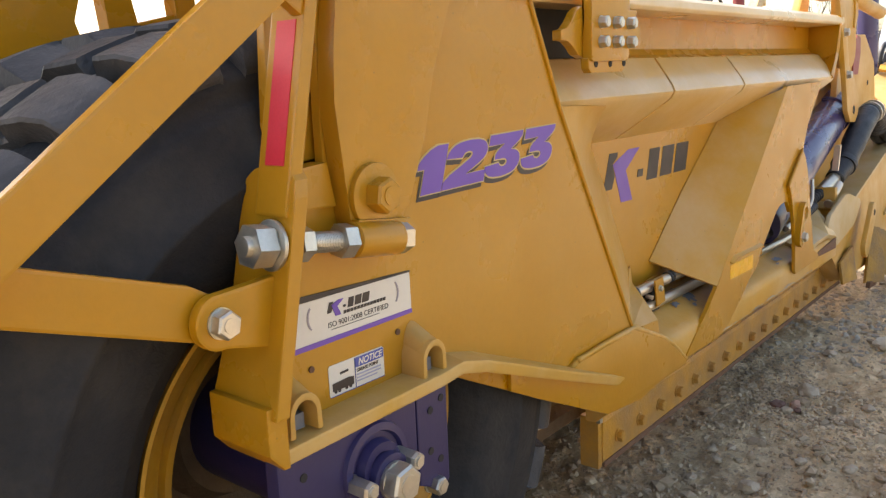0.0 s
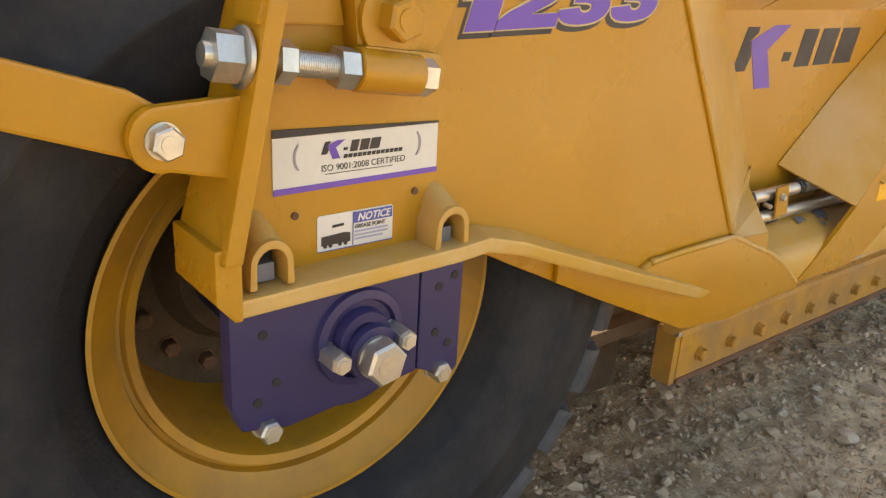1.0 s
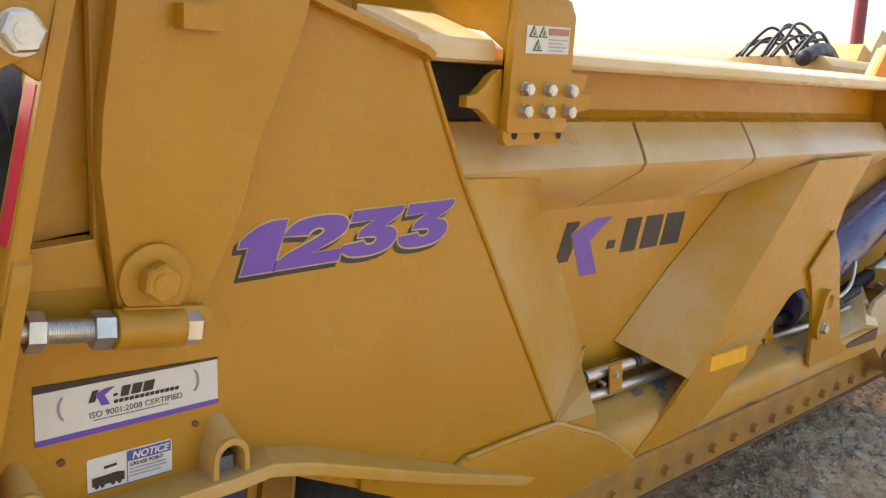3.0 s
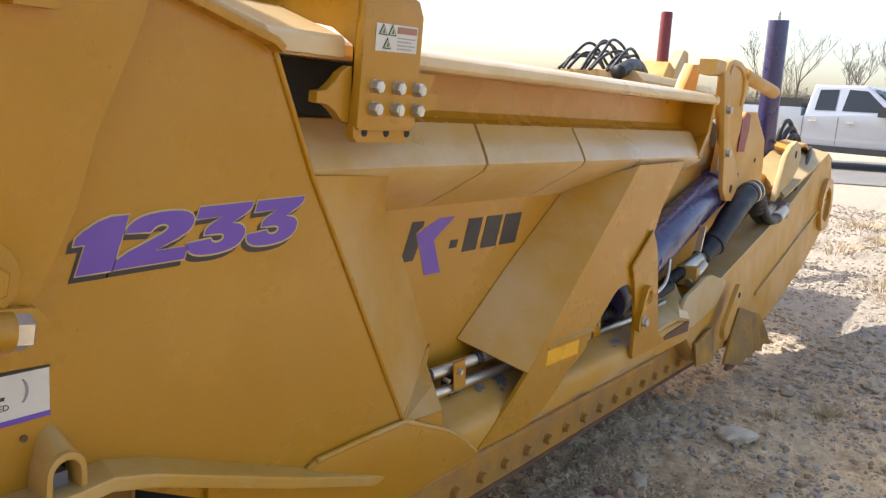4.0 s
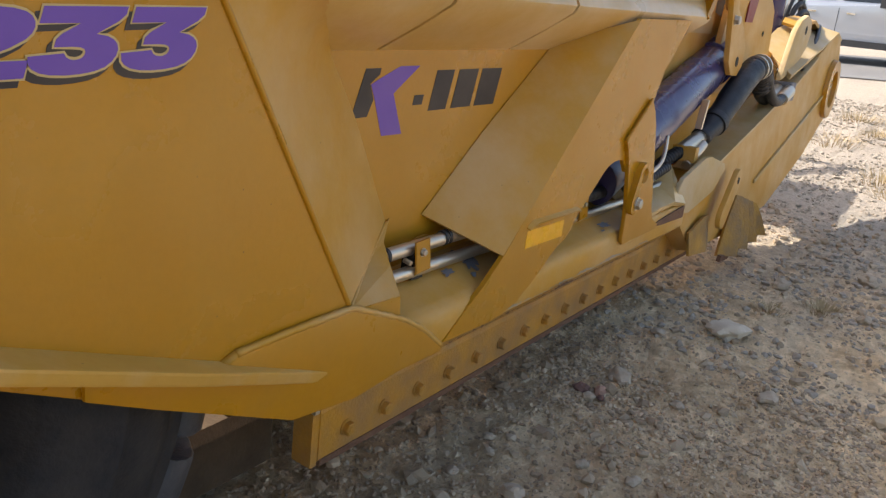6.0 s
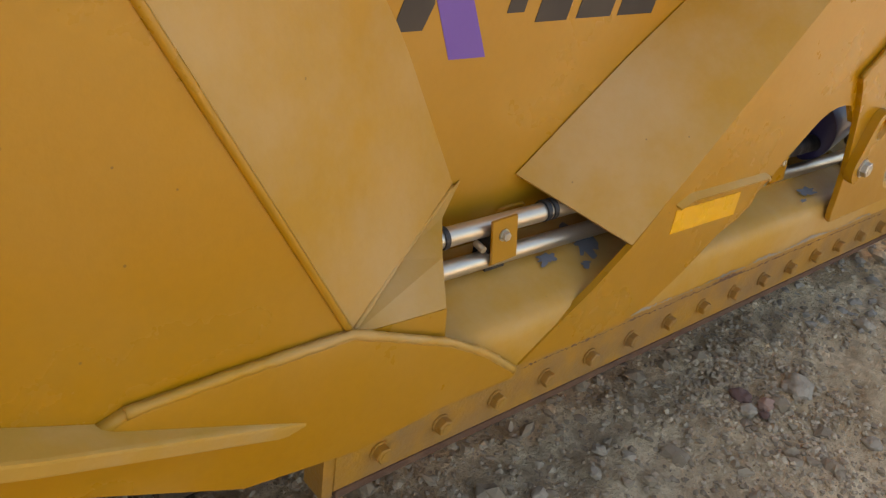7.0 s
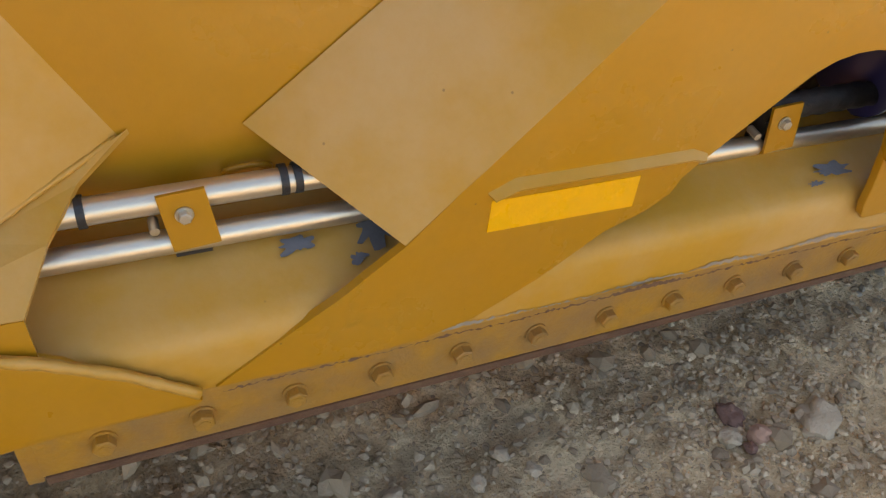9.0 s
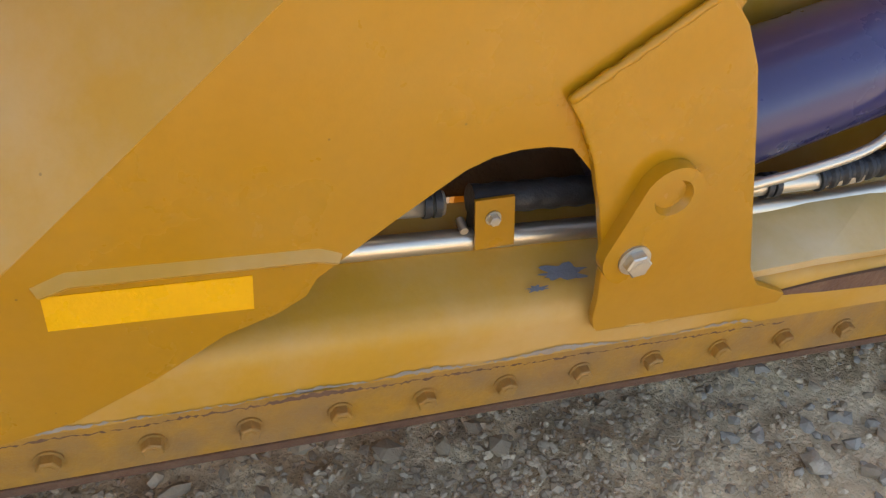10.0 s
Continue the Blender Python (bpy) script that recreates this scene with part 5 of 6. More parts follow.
flat([(0.079, 0.853), (0.130, 0.853), (0.130, 0.867), (0.119, 0.869), (0.079, 0.867)], -0.002, BLACK_DECAL, no_ob, "sticker_picture")
flat([(0.098, 0.879), (0.118, 0.880), (0.118, 0.884), (0.098, 0.883)], -0.002, BLACK_DECAL, no_ob, "sticker_picture")
for x in (0.086, 0.095, 0.112, 0.122):
    part("sticker_picture", rod((x, -0.0022, 0.8515), (x, -0.0005, 0.8515), 0.0034, n=14), BLACK_DECAL, no_ob)
flat([(0.073, 0.8435), (0.2092, 0.8435), (0.2092, 0.8445), (0.073, 0.8445)], -0.002, BLUE_DECAL, no_ob, "sticker_rule")

# warning sticker on the bracket
wa = flat([(0.944, 1.550), (1.078, 1.554), (1.078, 1.608), (0.944, 1.604)], -0.0505, WHITE_DECAL, P, "warning_sticker", "white warning sticker with green triangles", 0.001)
for x, z in ((0.964, 1.582), (0.993, 1.583), (0.979, 1.556)):
    flat([(x - 0.0135, z), (x + 0.0135, z), (x, z + 0.0225)], -0.052, BLACK_DECAL, wa, "sticker_triangle")
    flat([(x - 0.010, z + 0.002), (x + 0.010, z + 0.002), (x, z + 0.0185)], -0.0528, GREEN_DECAL, wa, "sticker_triangle")
    flat([(x - 0.002, z + 0.004), (x + 0.003, z + 0.004), (x + 0.001, z + 0.013)], -0.0536, BLACK_DECAL, wa, "sticker_triangle")
flat([(1.010, 1.589), (1.074, 1.591), (1.074, 1.604), (1.010, 1.602)], -0.052, material("brown_print", (0.38, 0.16, 0.10), 0.5, bump=0), wa, "sticker_header")
for k in range(4):
    z = 1.579 - 0.0072 * k
    flat([(1.012, z), (1.070 - 0.012 * (k % 2), z + 0.001), (1.070 - 0.012 * (k % 2), z + 0.0035), (1.012, z + 0.0025)], -0.052, material("grey_print_line", (0.32, 0.32, 0.30), 0.5, bump=0), wa, "sticker_bar")


# ---- the parked truck ----
SILVER = material("silver_car_paint", (0.42, 0.445, 0.485), 0.25, 0.25, second=(0.40, 0.425, 0.465), scale=1, amount=0.2, bump=0.0, coat=0.6, rough_var=0.02)
GLASS = material("tinted_glass", (0.02, 0.025, 0.03), 0.08, 0.0, scale=2, amount=0.1, bump=0.0)
BLACK_TRIM = material("black_plastic", (0.03, 0.03, 0.032), 0.55, scale=10, amount=0.3, bump=0.05)
CHROME = material("chrome", (0.75, 0.75, 0.76), 0.15, 1.0, scale=8, amount=0.1, bump=0.0)
LAMP = material("lamp_glass", (0.55, 0.55, 0.55), 0.1, 0.3, bump=0.0)
LOW_BODY = [(0.0, 0.62), (0.0, 1.30), (2.24, 1.32), (2.24, 1.12), (4.35, 1.27), (5.0, 1.24), (5.62, 1.15), (5.80, 1.02), (5.84, 0.62), (5.70, 0.45), (5.28, 0.48), (5.22, 0.62), (5.12, 0.80), (4.93, 0.90), (4.72, 0.90), (4.53, 0.80), (4.43, 0.62), (4.38, 0.42),
            (1.65, 0.42), (1.60, 0.62), (1.50, 0.80), (1.31, 0.90), (1.10, 0.90), (0.91, 0.80), (0.81, 0.62), (0.76, 0.45), (0.05, 0.50)]


def make_truck(matrix):
    """A crew-cab pickup; built along its own length, then moved to its place."""
    truck = new("pickup_truck")
    tagged(truck, "silver four-door pickup truck parked on the lot", "truck")

    def tp(name, bm, mat, label="", smooth=False, parent=None):
        ob = part(name, bm, mat, None, label, smooth)
        ob.parent = parent or truck
        return ob

    tp("body", plate(LOW_BODY, 0.0, 1.95, 0.03), SILVER, smooth=True)
    # cab: narrower towards the roof
    bm = bmesh.new()
    rows = []
    for y, ins in ((0.03, 0), (0.20, 1), (1.75, 1), (1.92, 0)):
        rows.append([bm.verts.new((x, y, z)) for x, z in (((2.28, 1.10), (4.55, 1.12)) if not ins else ((2.40, 1.86), (3.55, 1.88)))])
    bm.faces.new((rows[0][0], rows[0][1], rows[1][1], rows[1][0]))
    bm.faces.new((rows[1][0], rows[1][1], rows[2][1], rows[2][0]))
    bm.faces.new((rows[2][0], rows[2][1], rows[3][1], rows[3][0]))
    bm.faces.new((rows[0][0], rows[1][0], rows[2][0], rows[3][0]))
    bm.faces.new((rows[0][1], rows[3][1], rows[2][1], rows[1][1]))
    bmesh.ops.recalc_face_normals(bm, faces=bm.faces)
    tp("cab", bevelled(bm, 0.09, 4), SILVER, smooth=True)

    def on_side(x, z, out=0.012):
        f = (z - 1.10) / 0.77
        return (x, 0.03 + 0.17 * f - out, z)

    for pts in ([(2.52, 1.27), (2.98, 1.28), (2.98, 1.76), (2.56, 1.74)], [(3.13, 1.28), (4.12, 1.28), (4.05, 1.36), (3.60, 1.75), (3.20, 1.765)]):
        bm = bmesh.new()
        bm.faces.new([bm.verts.new(on_side(x, z)) for x, z in pts])
        bmesh.ops.recalc_face_normals(bm, faces=bm.faces)
        bmesh.ops.solidify(bm, geom=bm.faces[:], thickness=0.006)
        tp("side_window", bm, GLASS, "dark tinted side window")
    bm = bmesh.new()
    bm.faces.new([bm.verts.new(p) for p in ((4.42, 0.16, 1.27), (4.42, 1.79, 1.27), (3.68, 1.66, 1.81), (3.68, 0.29, 1.81))])
    bmesh.ops.solidify(bm, geom=bm.faces[:], thickness=0.03)
    tp("windscreen", bm, GLASS)
    for x in (2.30, 3.09, 4.22):
        tp("door_gap", box((x, -0.004, 0.50), (x + 0.012, 0.01, 1.12), 0), BLACK_TRIM)
    for x in (2.44, 3.28):
        tp("door_handle", box((x, -0.025, 1.00), (x + 0.18, 0.0, 1.035), 0.01), CHROME)
    tp("mirror", box((3.98, -0.24, 1.18), (4.18, -0.02, 1.40), 0.04), BLACK_TRIM, "black wing mirror")
    tp("side_step", box((1.75, -0.12, 0.33), (4.3, 0.08, 0.47), 0.03), BLACK_TRIM)
    tp("bed_cover", box((0.05, 0.06, 1.30), (2.2, 1.89, 1.36), 0.02), BLACK_TRIM)
    tp("tool_box", box((1.6, 0.05, 1.34), (2.2, 1.9, 1.52), 0.03), BLACK_TRIM, "black tool box across the bed")
    tp("headlight", box((5.45, -0.012, 0.90), (5.80, 0.30, 1.08), 0.02), LAMP)
    tp("front_bumper", box((5.40, -0.02, 0.46), (5.95, 1.97, 0.70), 0.05), CHROME)
    tp("grille", box((5.74, 0.3, 0.70), (5.87, 1.65, 1.06), 0.02), BLACK_TRIM)
    tp("belt_line", box((2.15, -0.006, 0.60), (4.3, 0.004, 0.625), 0.002), SILVER)
    for x in (1.205, 4.825):
        arch = []
        for k in range(0, 13):
            a = math.pi * k / 12
            arch.append((x + 0.46 * math.cos(a), 0.45 + 0.46 * math.sin(a)))
        inn = [(x + (px - x) * 0.93, 0.45 + (pz - 0.45) * 0.93) for px, pz in reversed(arch)]
        tp("wheel_arch", plate(arch + inn, -0.012, 0.06, 0.006), BLACK_TRIM)
        tp("arch_liner", rod((x, 0.10, 0.46), (x, 0.5, 0.46), 0.47, n=32), BLACK_TRIM)
        for y, face in ((0.02, -1), (1.70, 1)):
            w = tp("wheel", lathe([(y + 0.04, 0.24), (y + 0.0, 0.27), (y, 0.34), (y + 0.03, 0.385), (y + 0.12, 0.40), (y + 0.20, 0.385), (y + 0.23, 0.34), (y + 0.23, 0.27), (y + 0.20, 0.24)], (x, 0, 0.40), 40), RUBBER, "black road tyre", smooth=True)
            tp("rim", lathe([(y + 0.02, 0.245), (y + 0.012, 0.235), (y + 0.05, 0.22), (y + 0.08, 0.20)], (x, 0, 0.40), 36), CHROME, parent=w)
            for k in range(5):
                for d in (-0.11, 0.11):
                    a = 2 * math.pi * k / 5 + d
                    tp("spoke", rod((x + 0.03 * math.cos(a), y + 0.02, 0.40 + 0.03 * math.sin(a)), (x + 0.225 * math.cos(a), y + 0.03, 0.40 + 0.225 * math.sin(a)), 0.036, 0.030, n=6), CHROME, parent=w)
            tp("brake", rod((x, y + 0.09, 0.40), (x, y + 0.12, 0.40), 0.22, n=24), BLACK_TRIM, parent=w)
    truck.matrix_basis = matrix
    return truck


# its nose points towards -y, a little nearer the machine than its tail
TX, TY = 20.07, 1.08
TRUCK_TILT = -1.6
truck_pose = pose(TX, TY, ground_height(TX, TY)) @ Matrix.Rotation(radians(TRUCK_TILT), 4, "X") @ pose(0, 0, 0, 0, 0, -97) @ Matrix.Translation((-4.825, 0, 0))
make_truck(truck_pose)

# ---- road behind the yard ----
ASPHALT = material("asphalt", (0.13, 0.128, 0.125), 0.9, second=(0.19, 0.185, 0.175), scale=1.5, amount=0.6, fine=40, bump=0.4)


def road_strip(x0, x1):
    verts, faces = [], []
    ys = [-70 + 2.0 * i for i in range(71)]
    xs = [x0 + (x1 - x0) * i / 6 for i in range(7)]
    for x in xs:
        for y in ys:
            verts.append((x, y, ground_height(x, y) + 0.012))
    n = len(ys)
    for i in range(len(xs) - 1):
        for j in range(n - 1):
            a = i * n + j
            faces.append((a, a + n, a + n + 1, a + 1))
    me = bpy.data.meshes.new("road")
    me.from_pydata(verts, [], faces)
    return me


tagged(part("road", road_strip(17.1, 23.0), ASPHALT), "grey asphalt lane across the yard", "road", kind="structure")

# ---- trees and brush ----
BARK = material("grey_bark", (0.09, 0.075, 0.065), 0.9, second=(0.15, 0.125, 0.105), scale=4, amount=0.6, fine=30, bump=0.4)
TWIGS = material("bare_brush", (0.20, 0.16, 0.12), 0.95, second=(0.13, 0.13, 0.08), scale=0.6, amount=0.8, fine=8, bump=0.0)


def make_tree(rng, height):
    """A bare tree: tapered trunk and limbs, twigs in thin blades."""
    segs = []

    def grow(p, d, length, r, depth):
        n = 3
        for _ in range(n):
            d = (d + Vector((rng.uniform(-0.2, 0.2), rng.uniform(-0.2, 0.2), rng.uniform(-0.02, 0.16)))).normalized()
            q = p + d * (length / n)
            segs.append((p, q, r, r * 0.86))
            r *= 0.86
            p = q
            if depth < 4 and rng.random() < (0.75 if depth else 0.55):
                side = Vector((rng.uniform(-1, 1), rng.uniform(-1, 1), rng.uniform(0.25, 0.9))).normalized()
                grow(p, (d * 0.55 + side * 0.75).normalized(), length * rng.uniform(0.5, 0.75), r * 0.6, depth + 1)
        if depth < 4:
            for _ in range(2):
                side = Vector((rng.uniform(-1, 1), rng.uniform(-1, 1), rng.uniform(0.3, 1))).normalized()
                grow(p, (d * 0.7 + side * 0.6).normalized(), length * 0.65, r * 0.75, depth + 1)

    grow(Vector((0, 0, -0.3)), Vector((0, 0, 1)), height * 0.5, height * 0.018, 0)
    trunk, crown = ([], []), ([], [])
    for a, b, ra, rb in segs:
        n = 6 if ra > 0.05 else 3
        vs, fs = trunk if ra > 0.05 else crown
        d = (b - a).normalized()
        u = d.orthogonal().normalized()
        w = d.cross(u)
        base = len(vs)
        for c, r in ((a, ra), (b, rb)):
            r = max(r, 0.012)
            for k in range(n):
                t = 2 * math.pi * k / n
                vs.append(tuple(c + (u * math.cos(t) + w * math.sin(t)) * r))
        for k in range(n):
            fs.append((base + k, base + (k + 1) % n, base + n + (k + 1) % n, base + n + k))
    out = []
    for name, (vs, fs) in (("trunk", trunk), ("crown", crown)):
        me = bpy.data.meshes.new(name)
        me.from_pydata(vs, [], fs)
        me.materials.append(BARK)
        out.append(me)
    return out


tree_rng = random.Random(7)
TREE_KINDS = [make_tree(tree_rng, h) for h in (6.5, 8.0, 9.5, 7.2)]


def place_tree(kind, x, y, turn, s):
    t = new("bare_tree")
    tagged(t, "tall bare leafless tree with thin grey branches", "tree", "trees along the lot")
    for name, me in zip(("trunk", "crown"), TREE_KINDS[kind]):
        ob = new(name, me)
        ob.parent = t
    t.matrix_basis = pose(x, y, ground_height(x, y), 0, 0, turn) @ Matrix.Diagonal((s, s, s, 1))


for i, (x, y) in enumerate(((62, 17.9), (61, 16.5), (63, 14.3), (62, 10.6), (60, 9.4), (64, 8.2), (62, 6.5), (60, 5.2), (63, 3.7), (62, 1.6), (64, -1.2), (3, 38), (0.5, 36), (-1.5, 39), (-5, 42), (-12, 42), (-20, 40), (57, -9), (56, -14), (54, -20))):
    place_tree(i % 4, x, y, i * 67, (0.43 if x > 50 else 0.62) + 0.3 * ((i * 37) % 10) / 10)


def make_brush(rng, line, count, height):
    """Scrub along a line: thousands of thin upright twigs and a few evergreen tufts."""
    vs, fs = [], []
    for _ in range(count):
        k = rng.uniform(0, len(line) - 1.001)
        a, b = Vector(line[int(k)]), Vector(line[int(k) + 1])
        p = a.lerp(b, k % 1) + Vector((rng.gauss(0, 1.6), rng.gauss(0, 1.6), 0))
        z = ground_height(p.x, p.y) - 0.1
        h = height * rng.uniform(0.35, 1.0) * (0.7 + 0.5 * noise.noise((p.x * 0.25, p.y * 0.25, 0)))
        d = Vector((rng.gauss(0, 0.22), rng.gauss(0, 0.22), 1)) * h
        w = rng.uniform(0.012, 0.03)
        for lean in (0, 1):
            o = Vector((w, 0, 0)) if lean else Vector((0, w, 0))
            q = Vector((p.x, p.y, z))
            n = len(vs)
            vs += [tuple(q - o), tuple(q + o), tuple(q + d)]
            fs.append((n, n + 1, n + 2))
        for _ in range(4):
            f = rng.uniform(0.3, 0.95)
            q = Vector((p.x, p.y, z)) + d * f
            e = q + Vector((rng.gauss(0, 0.25), rng.gauss(0, 0.25), rng.uniform(0.0, 0.3))) * h * 0.4
            n = len(vs)
            vs += [tuple(q), tuple(q + Vector((0, w * 1.2, w))), tuple(e)]
            fs.append((n, n + 1, n + 2))
    me = bpy.data.meshes.new("brush")
    me.from_pydata(vs, [], fs)
    return me


BRUSH_LINE = [(55, -40, 0), (55, -20, 0), (54, -8, 0), (53, -3, 0), (54, 2, 0), (56, 6, 0), (58, 9.5, 0), (62, 14, 0), (66, 20, 0)]
tagged(part("brush", make_brush(random.Random(3), BRUSH_LINE, 12000, 2.6), TWIGS), "brown winter brush and scrub along the lot", "brush", kind="stuff")

TAIL_LINE = [(-14, 34, 0), (-6, 33, 0), (0, 32, 0), (6, 33, 0), (13, 34, 0), (22, 33, 0)]
tagged(part("brush", make_brush(random.Random(5), TAIL_LINE, 6000, 6.5), TWIGS), "tall brown winter brush along the lot", "brush", kind="stuff")

# ---- loose stones ----
def stone_material():
    m = material("stones", (0.36, 0.29, 0.21), 0.9, second=(0.24, 0.18, 0.12), scale=30, amount=0.5, fine=150, bump=0.3)
    nt = m.node_tree
    b = nt.nodes["Principled BSDF"]
    geo = nt.nodes.new("ShaderNodeNewGeometry")
    ramp = nt.nodes.new("ShaderNodeValToRGB")
    e = ramp.color_ramp.elements
    e[0].color, e[1].color = (0.24, 0.16, 0.09, 1), (0.56, 0.43, 0.28, 1)
    x = e.new(0.45)
    x.color = (0.36, 0.262, 0.16, 1)
    y = e.new(0.8)
    y.color = (0.43, 0.322, 0.205, 1)
    nt.links.new(geo.outputs["Random Per Island"], ramp.inputs[0])
    mx = nt.nodes.new("ShaderNodeMix")
    mx.data_type, mx.blend_type = "RGBA", "MULTIPLY"
    mx.inputs[0].default_value = 0.5
    src = b.inputs["Base Color"].links[0].from_socket
    gain = nt.nodes.new("ShaderNodeMix")
    gain.data_type = "RGBA"
    gain.inputs[0].default_value = 0.35
    nt.links.new(ramp.outputs[0], gain.inputs[6])
    nt.links.new(src, gain.inputs[7])
    nt.links.new(gain.outputs[2], b.inputs["Base Color"])
    return m


STONE = stone_material()
# greyer far stones and paler front ones carry the brighter light in their colour
PALE_GRAVEL = material("pale_gravel", (0.40, 0.345, 0.275), 0.9, second=(0.25, 0.20, 0.145), scale=18, amount=0.8, fine=120, bump=0.3)
TAN_GRAVEL = material("tan_gravel", (0.66, 0.515, 0.345), 0.9, second=(0.42, 0.30, 0.185), scale=26, amount=0.9, fine=120, bump=0.3)
ico = bmesh.new()
bmesh.ops.create_icosphere(ico, subdivisions=1, radius=1.0)
ICO_V = np.array([v.co[:] for v in ico.verts])
ICO_F = np.array([[v.index for v in f.verts] for f in ico.faces])
ico.free()


def scatter(name, count, xr, yr, size, power, seed, keep=None):
    """Many angular pebbles, half sunk in the dirt, in one mesh."""
    rng = np.random.default_rng(seed)
    vs, fs = [], []
    made = 0
    while made < count:
        x, y = rng.uniform(*xr), rng.uniform(*yr)
        patch = noise.noise((x * 1.7, y * 1.7, 5)) + 0.6 * noise.noise((x * 5.1, y * 5.1, 9))
        if rng.random() > 0.55 + 0.6 * patch or (keep and not keep(x, y)):
            made += 0.34
            continue
        r = size[0] + (size[1] - size[0]) * rng.random() ** power
        sc = r * rng.uniform(0.65, 1.25, 3) * (1, 1, 0.7)
        a = rng.uniform(0, 6.283)
        v = ICO_V * rng.uniform(0.58, 1.25, (12, 1)) * sc
        c, s = math.cos(a), math.sin(a)
        v = np.c_[v[:, 0] * c - v[:, 1] * s, v[:, 0] * s + v[:, 1] * c, v[:, 2]]
        base = ground_height(x, y) - 0.01 + ground_relief(x, y)
        v += (x, y, base + sc[2] * 0.25)
        fs.append(ICO_F + len(vs) * 12)
        vs.append(v)
        made += 1
    me = bpy.data.meshes.new(name)
    me.from_pydata(np.concatenate(vs).tolist(), [], np.concatenate(fs).tolist())
    return me


tagged(part("gravel", scatter("gravel", 17000, (0.9, 3.3), (-1.0, 0.7), (0.0025, 0.014), 2.6, 1), STONE), "loose grey and tan gravel on dirt", "gravel", kind="stuff")
tagged(part("gravel", scatter("gravel", 15000, (2.3, 4.8), (-1.0, 0.5), (0.002, 0.011), 2.6, 8), TAN_GRAVEL), "loose pale tan grit on dirt", "gravel", kind="stuff")
tagged(part("gravel", scatter("gravel", 22000, (3.2, 13.5), (-2.6, 1.9), (0.006, 0.026), 2.0, 2), PALE_GRAVEL), "loose grey and tan gravel on dirt", "gravel", kind="stuff")
tagged(part("pebbles", scatter("pebbles", 1500, (0.8, 6.5), (-1.3, 0.6), (0.012, 0.034), 2.2, 4), STONE), "scattered larger pebbles on dirt", "gravel", kind="stuff")


def make_stone(x, y, size, flatness, colour, label, seed):
    rng = random.Random(seed)
    bm = bmesh.new()
    bmesh.ops.create_icosphere(bm, subdivisions=3, radius=1.0)
    offs = Vector((rng.uniform(0, 50), rng.uniform(0, 50), 0))
    for v in bm.verts:
        n = noise.noise(v.co * 1.3 + offs) * 0.42 + noise.noise(v.co * 2.6 + offs) * 0.20 + noise.noise(v.co * 6.0 + offs) * 0.07
        v.co = v.co * (1 + n)
        v.co = Vector((v.co.x * size, v.co.y * size * rng.choice((0.8, 0.8)), v.co.z * size * flatness))
    turn = Matrix.Rotation(rng.uniform(0, 6.28), 4, "Z")
    bmesh.ops.transform(bm, matrix=Matrix.Translation((x, y, ground_height(x, y) + size * flatness * 0.35)) @ turn, verts=bm.verts)
    ob = part("stone", bm, colour, smooth=True)
    return tagged(ob, label, "stone", "stones on the dirt")


GREY_STONE = material("grey_stone", (0.45, 0.36, 0.26), 0.9, second=(0.32, 0.25, 0.17), scale=25, amount=0.7, fine=120, bump=0.4)
PALE_STONE = material("pale_tan_stone", (0.60, 0.52, 0.40), 0.9, second=(0.45, 0.37, 0.27), scale=25, amount=0.5, fine=120, bump=0.3)
PINK_STONE = material("pink_stone", (0.42, 0.25, 0.18), 0.9, second=(0.3, 0.17, 0.12), scale=25, amount=0.6, fine=120, bump=0.3)
RED_STONE = material("red_brown_stone", (0.17, 0.09, 0.07), 0.9, second=(0.22, 0.13, 0.1), scale=25, amount=0.6, fine=120, bump=0.3)
make_stone(3.60, -0.23, 0.095, 0.42, PALE_STONE, "flat pale grey rock lying on gravel", 1)
make_stone(2.83, -0.045, 0.055, 0.6, GREY_STONE, "rounded grey stone half sunk in dirt", 2)
make_stone(2.685, -0.035, 0.026, 0.8, PINK_STONE, "small pink stone on the dirt", 3)
make_stone(2.655, 0.03, 0.034, 0.6, RED_STONE, "red-brown stone on the dirt", 4)
make_stone(2.622, -0.02, 0.028, 0.6, GREY_STONE, "small grey stone on the dirt", 5)
make_stone(2.648, -0.055, 0.014, 0.8, RED_STONE, "small dark stone on the dirt", 6)
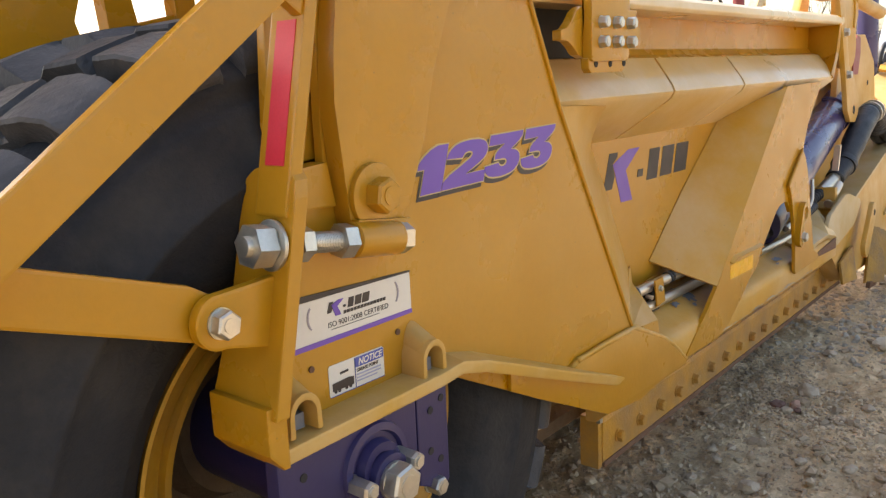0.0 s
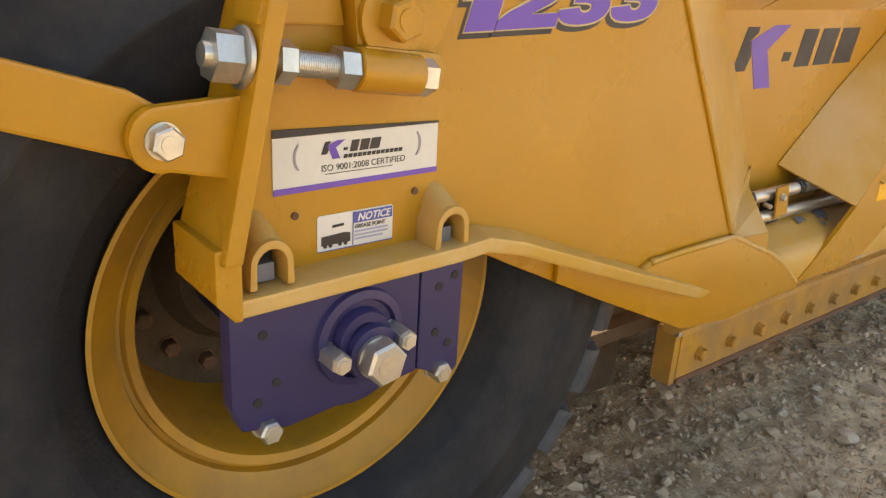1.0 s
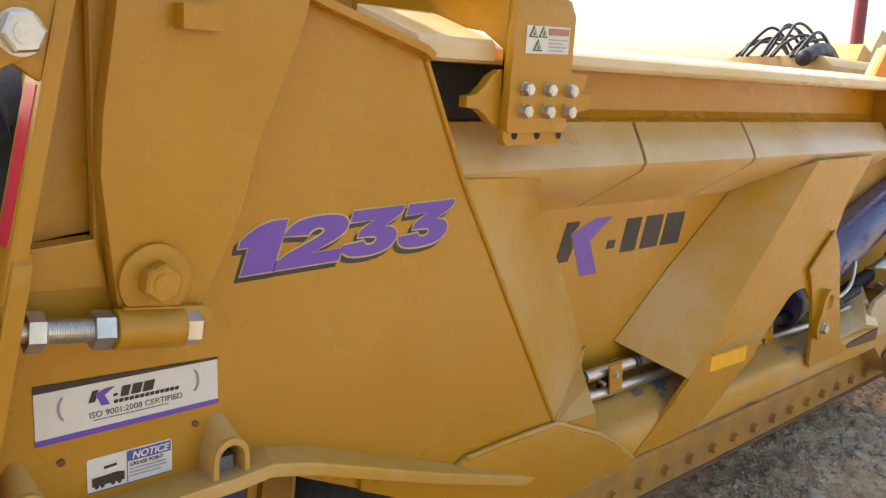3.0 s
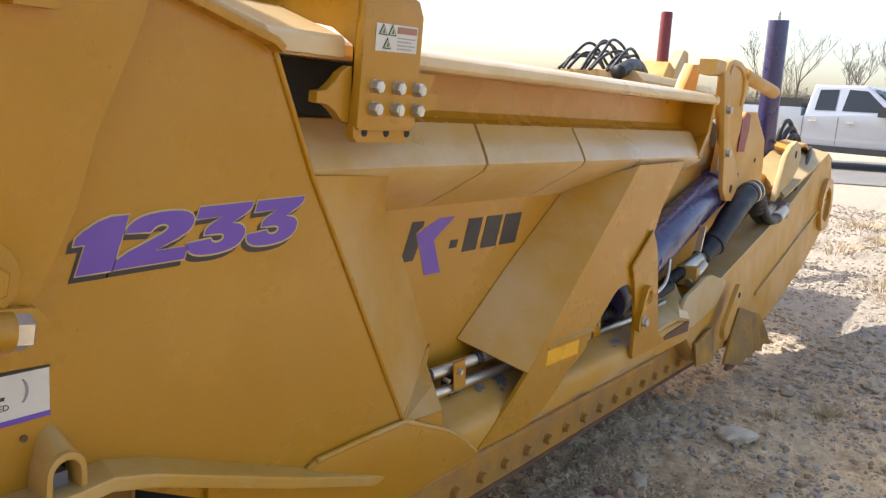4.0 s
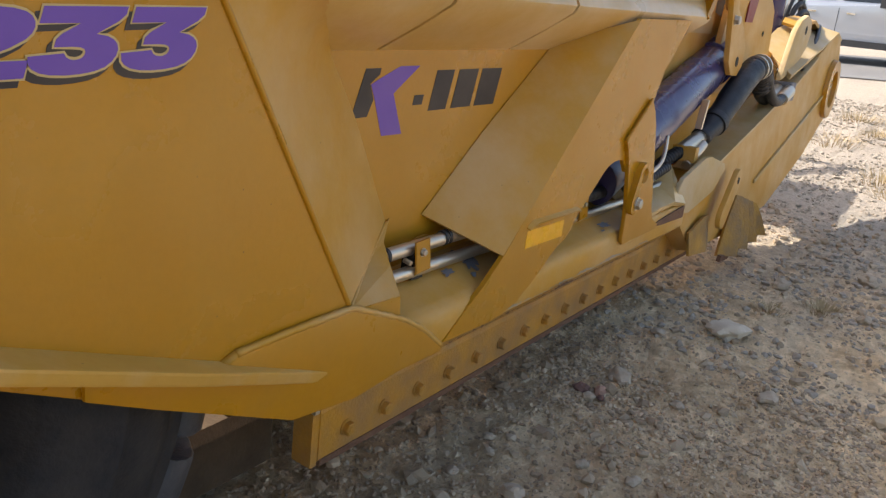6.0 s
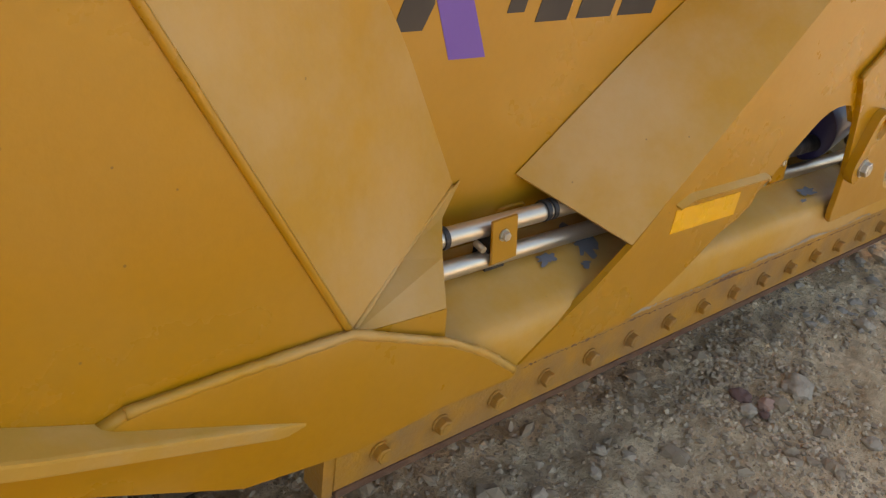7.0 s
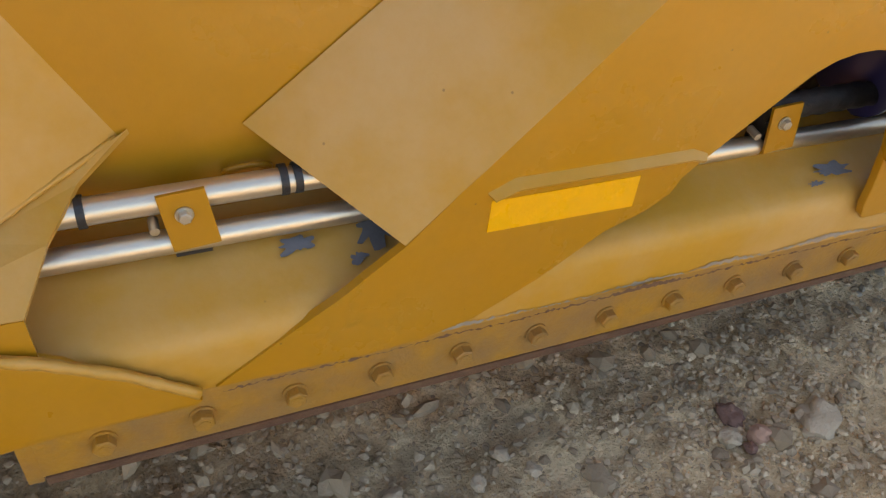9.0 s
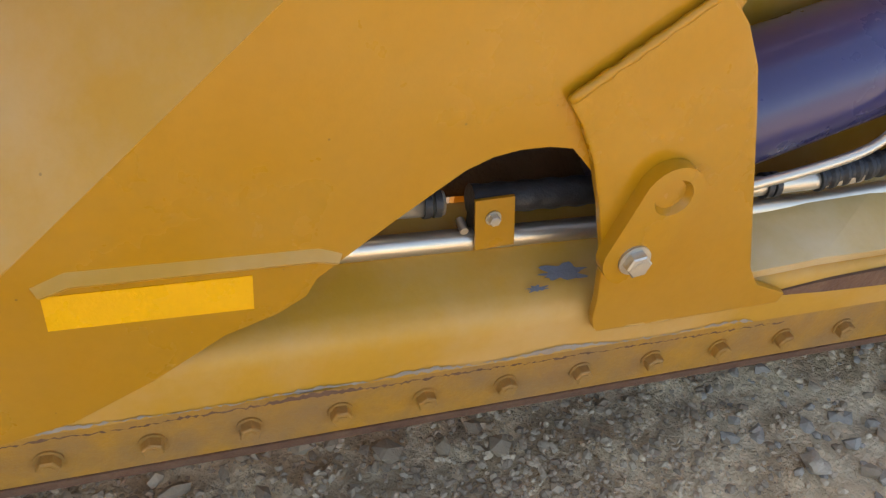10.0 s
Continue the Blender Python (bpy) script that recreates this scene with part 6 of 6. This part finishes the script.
for i, (x, y, s) in enumerate(((1.93, -0.10, 0.038), (1.458, -0.188, 0.036), (1.83, -0.33, 0.045), (2.192, -0.537, 0.05), (2.216, -0.197, 0.024), (2.247, -0.36, 0.026), (4.48, -0.25, 0.05), (2.80, -0.30, 0.03), (4.29, -0.70, 0.04), (3.1, -0.55, 0.045), (2.14, 0.12, 0.02), (2.07, 0.07, 0.02), (2.19, 0.06, 0.018), (1.90, 0.10, 0.022), (3.35, 0.0, 0.03), (5.0, -0.6, 0.06))):
    make_stone(x, y, s, 0.6, GREY_STONE, "tan-grey stone lying on the gravel", 20 + i)

# ---- dry grass ----
STRAW = material("dry_straw", (0.42, 0.32, 0.17), 0.9, second=(0.3, 0.2, 0.1), scale=20, amount=0.5, bump=0.0)


def make_tuft(x, y, r, h, seed):
    rng = random.Random(seed)
    vs, fs = [], []
    for _ in range(150):
        a, d = rng.uniform(0, 6.28), r * rng.random() ** 0.6
        p = Vector((x + d * math.cos(a), y + d * math.sin(a), 0))
        p.z = ground_height(p.x, p.y) - 0.015
        tip = p + Vector((math.cos(a) * rng.uniform(0.2, 1) * h, math.sin(a) * rng.uniform(0.2, 1) * h, rng.uniform(0.4, 1) * h))
        w = Vector((-math.sin(a), math.cos(a), 0)) * 0.004
        n = len(vs)
        vs += [tuple(p - w), tuple(p + w), tuple(tip)]
        fs.append((n, n + 1, n + 2))
    me = bpy.data.meshes.new("grass_tuft")
    me.from_pydata(vs, [], fs)
    tagged(part("grass_tuft", me, STRAW), "tuft of dry straw-coloured grass on gravel", "grass", "dry tufts")


for i, (x, y, r, h) in enumerate(((8.2, -0.20, 0.25, 0.14), (7.6, -0.35, 0.18, 0.12), (9.6, 0.5, 0.3, 0.14), (10.4, 0.2, 0.2, 0.12), (4.3, -0.5, 0.1, 0.05), (4.05, -0.30, 0.08, 0.05), (11.5, 0.6, 0.3, 0.15), (8.9, -0.6, 0.2, 0.12), (7.0, -0.9, 0.2, 0.1))):
    make_tuft(x, y, r, h, i)
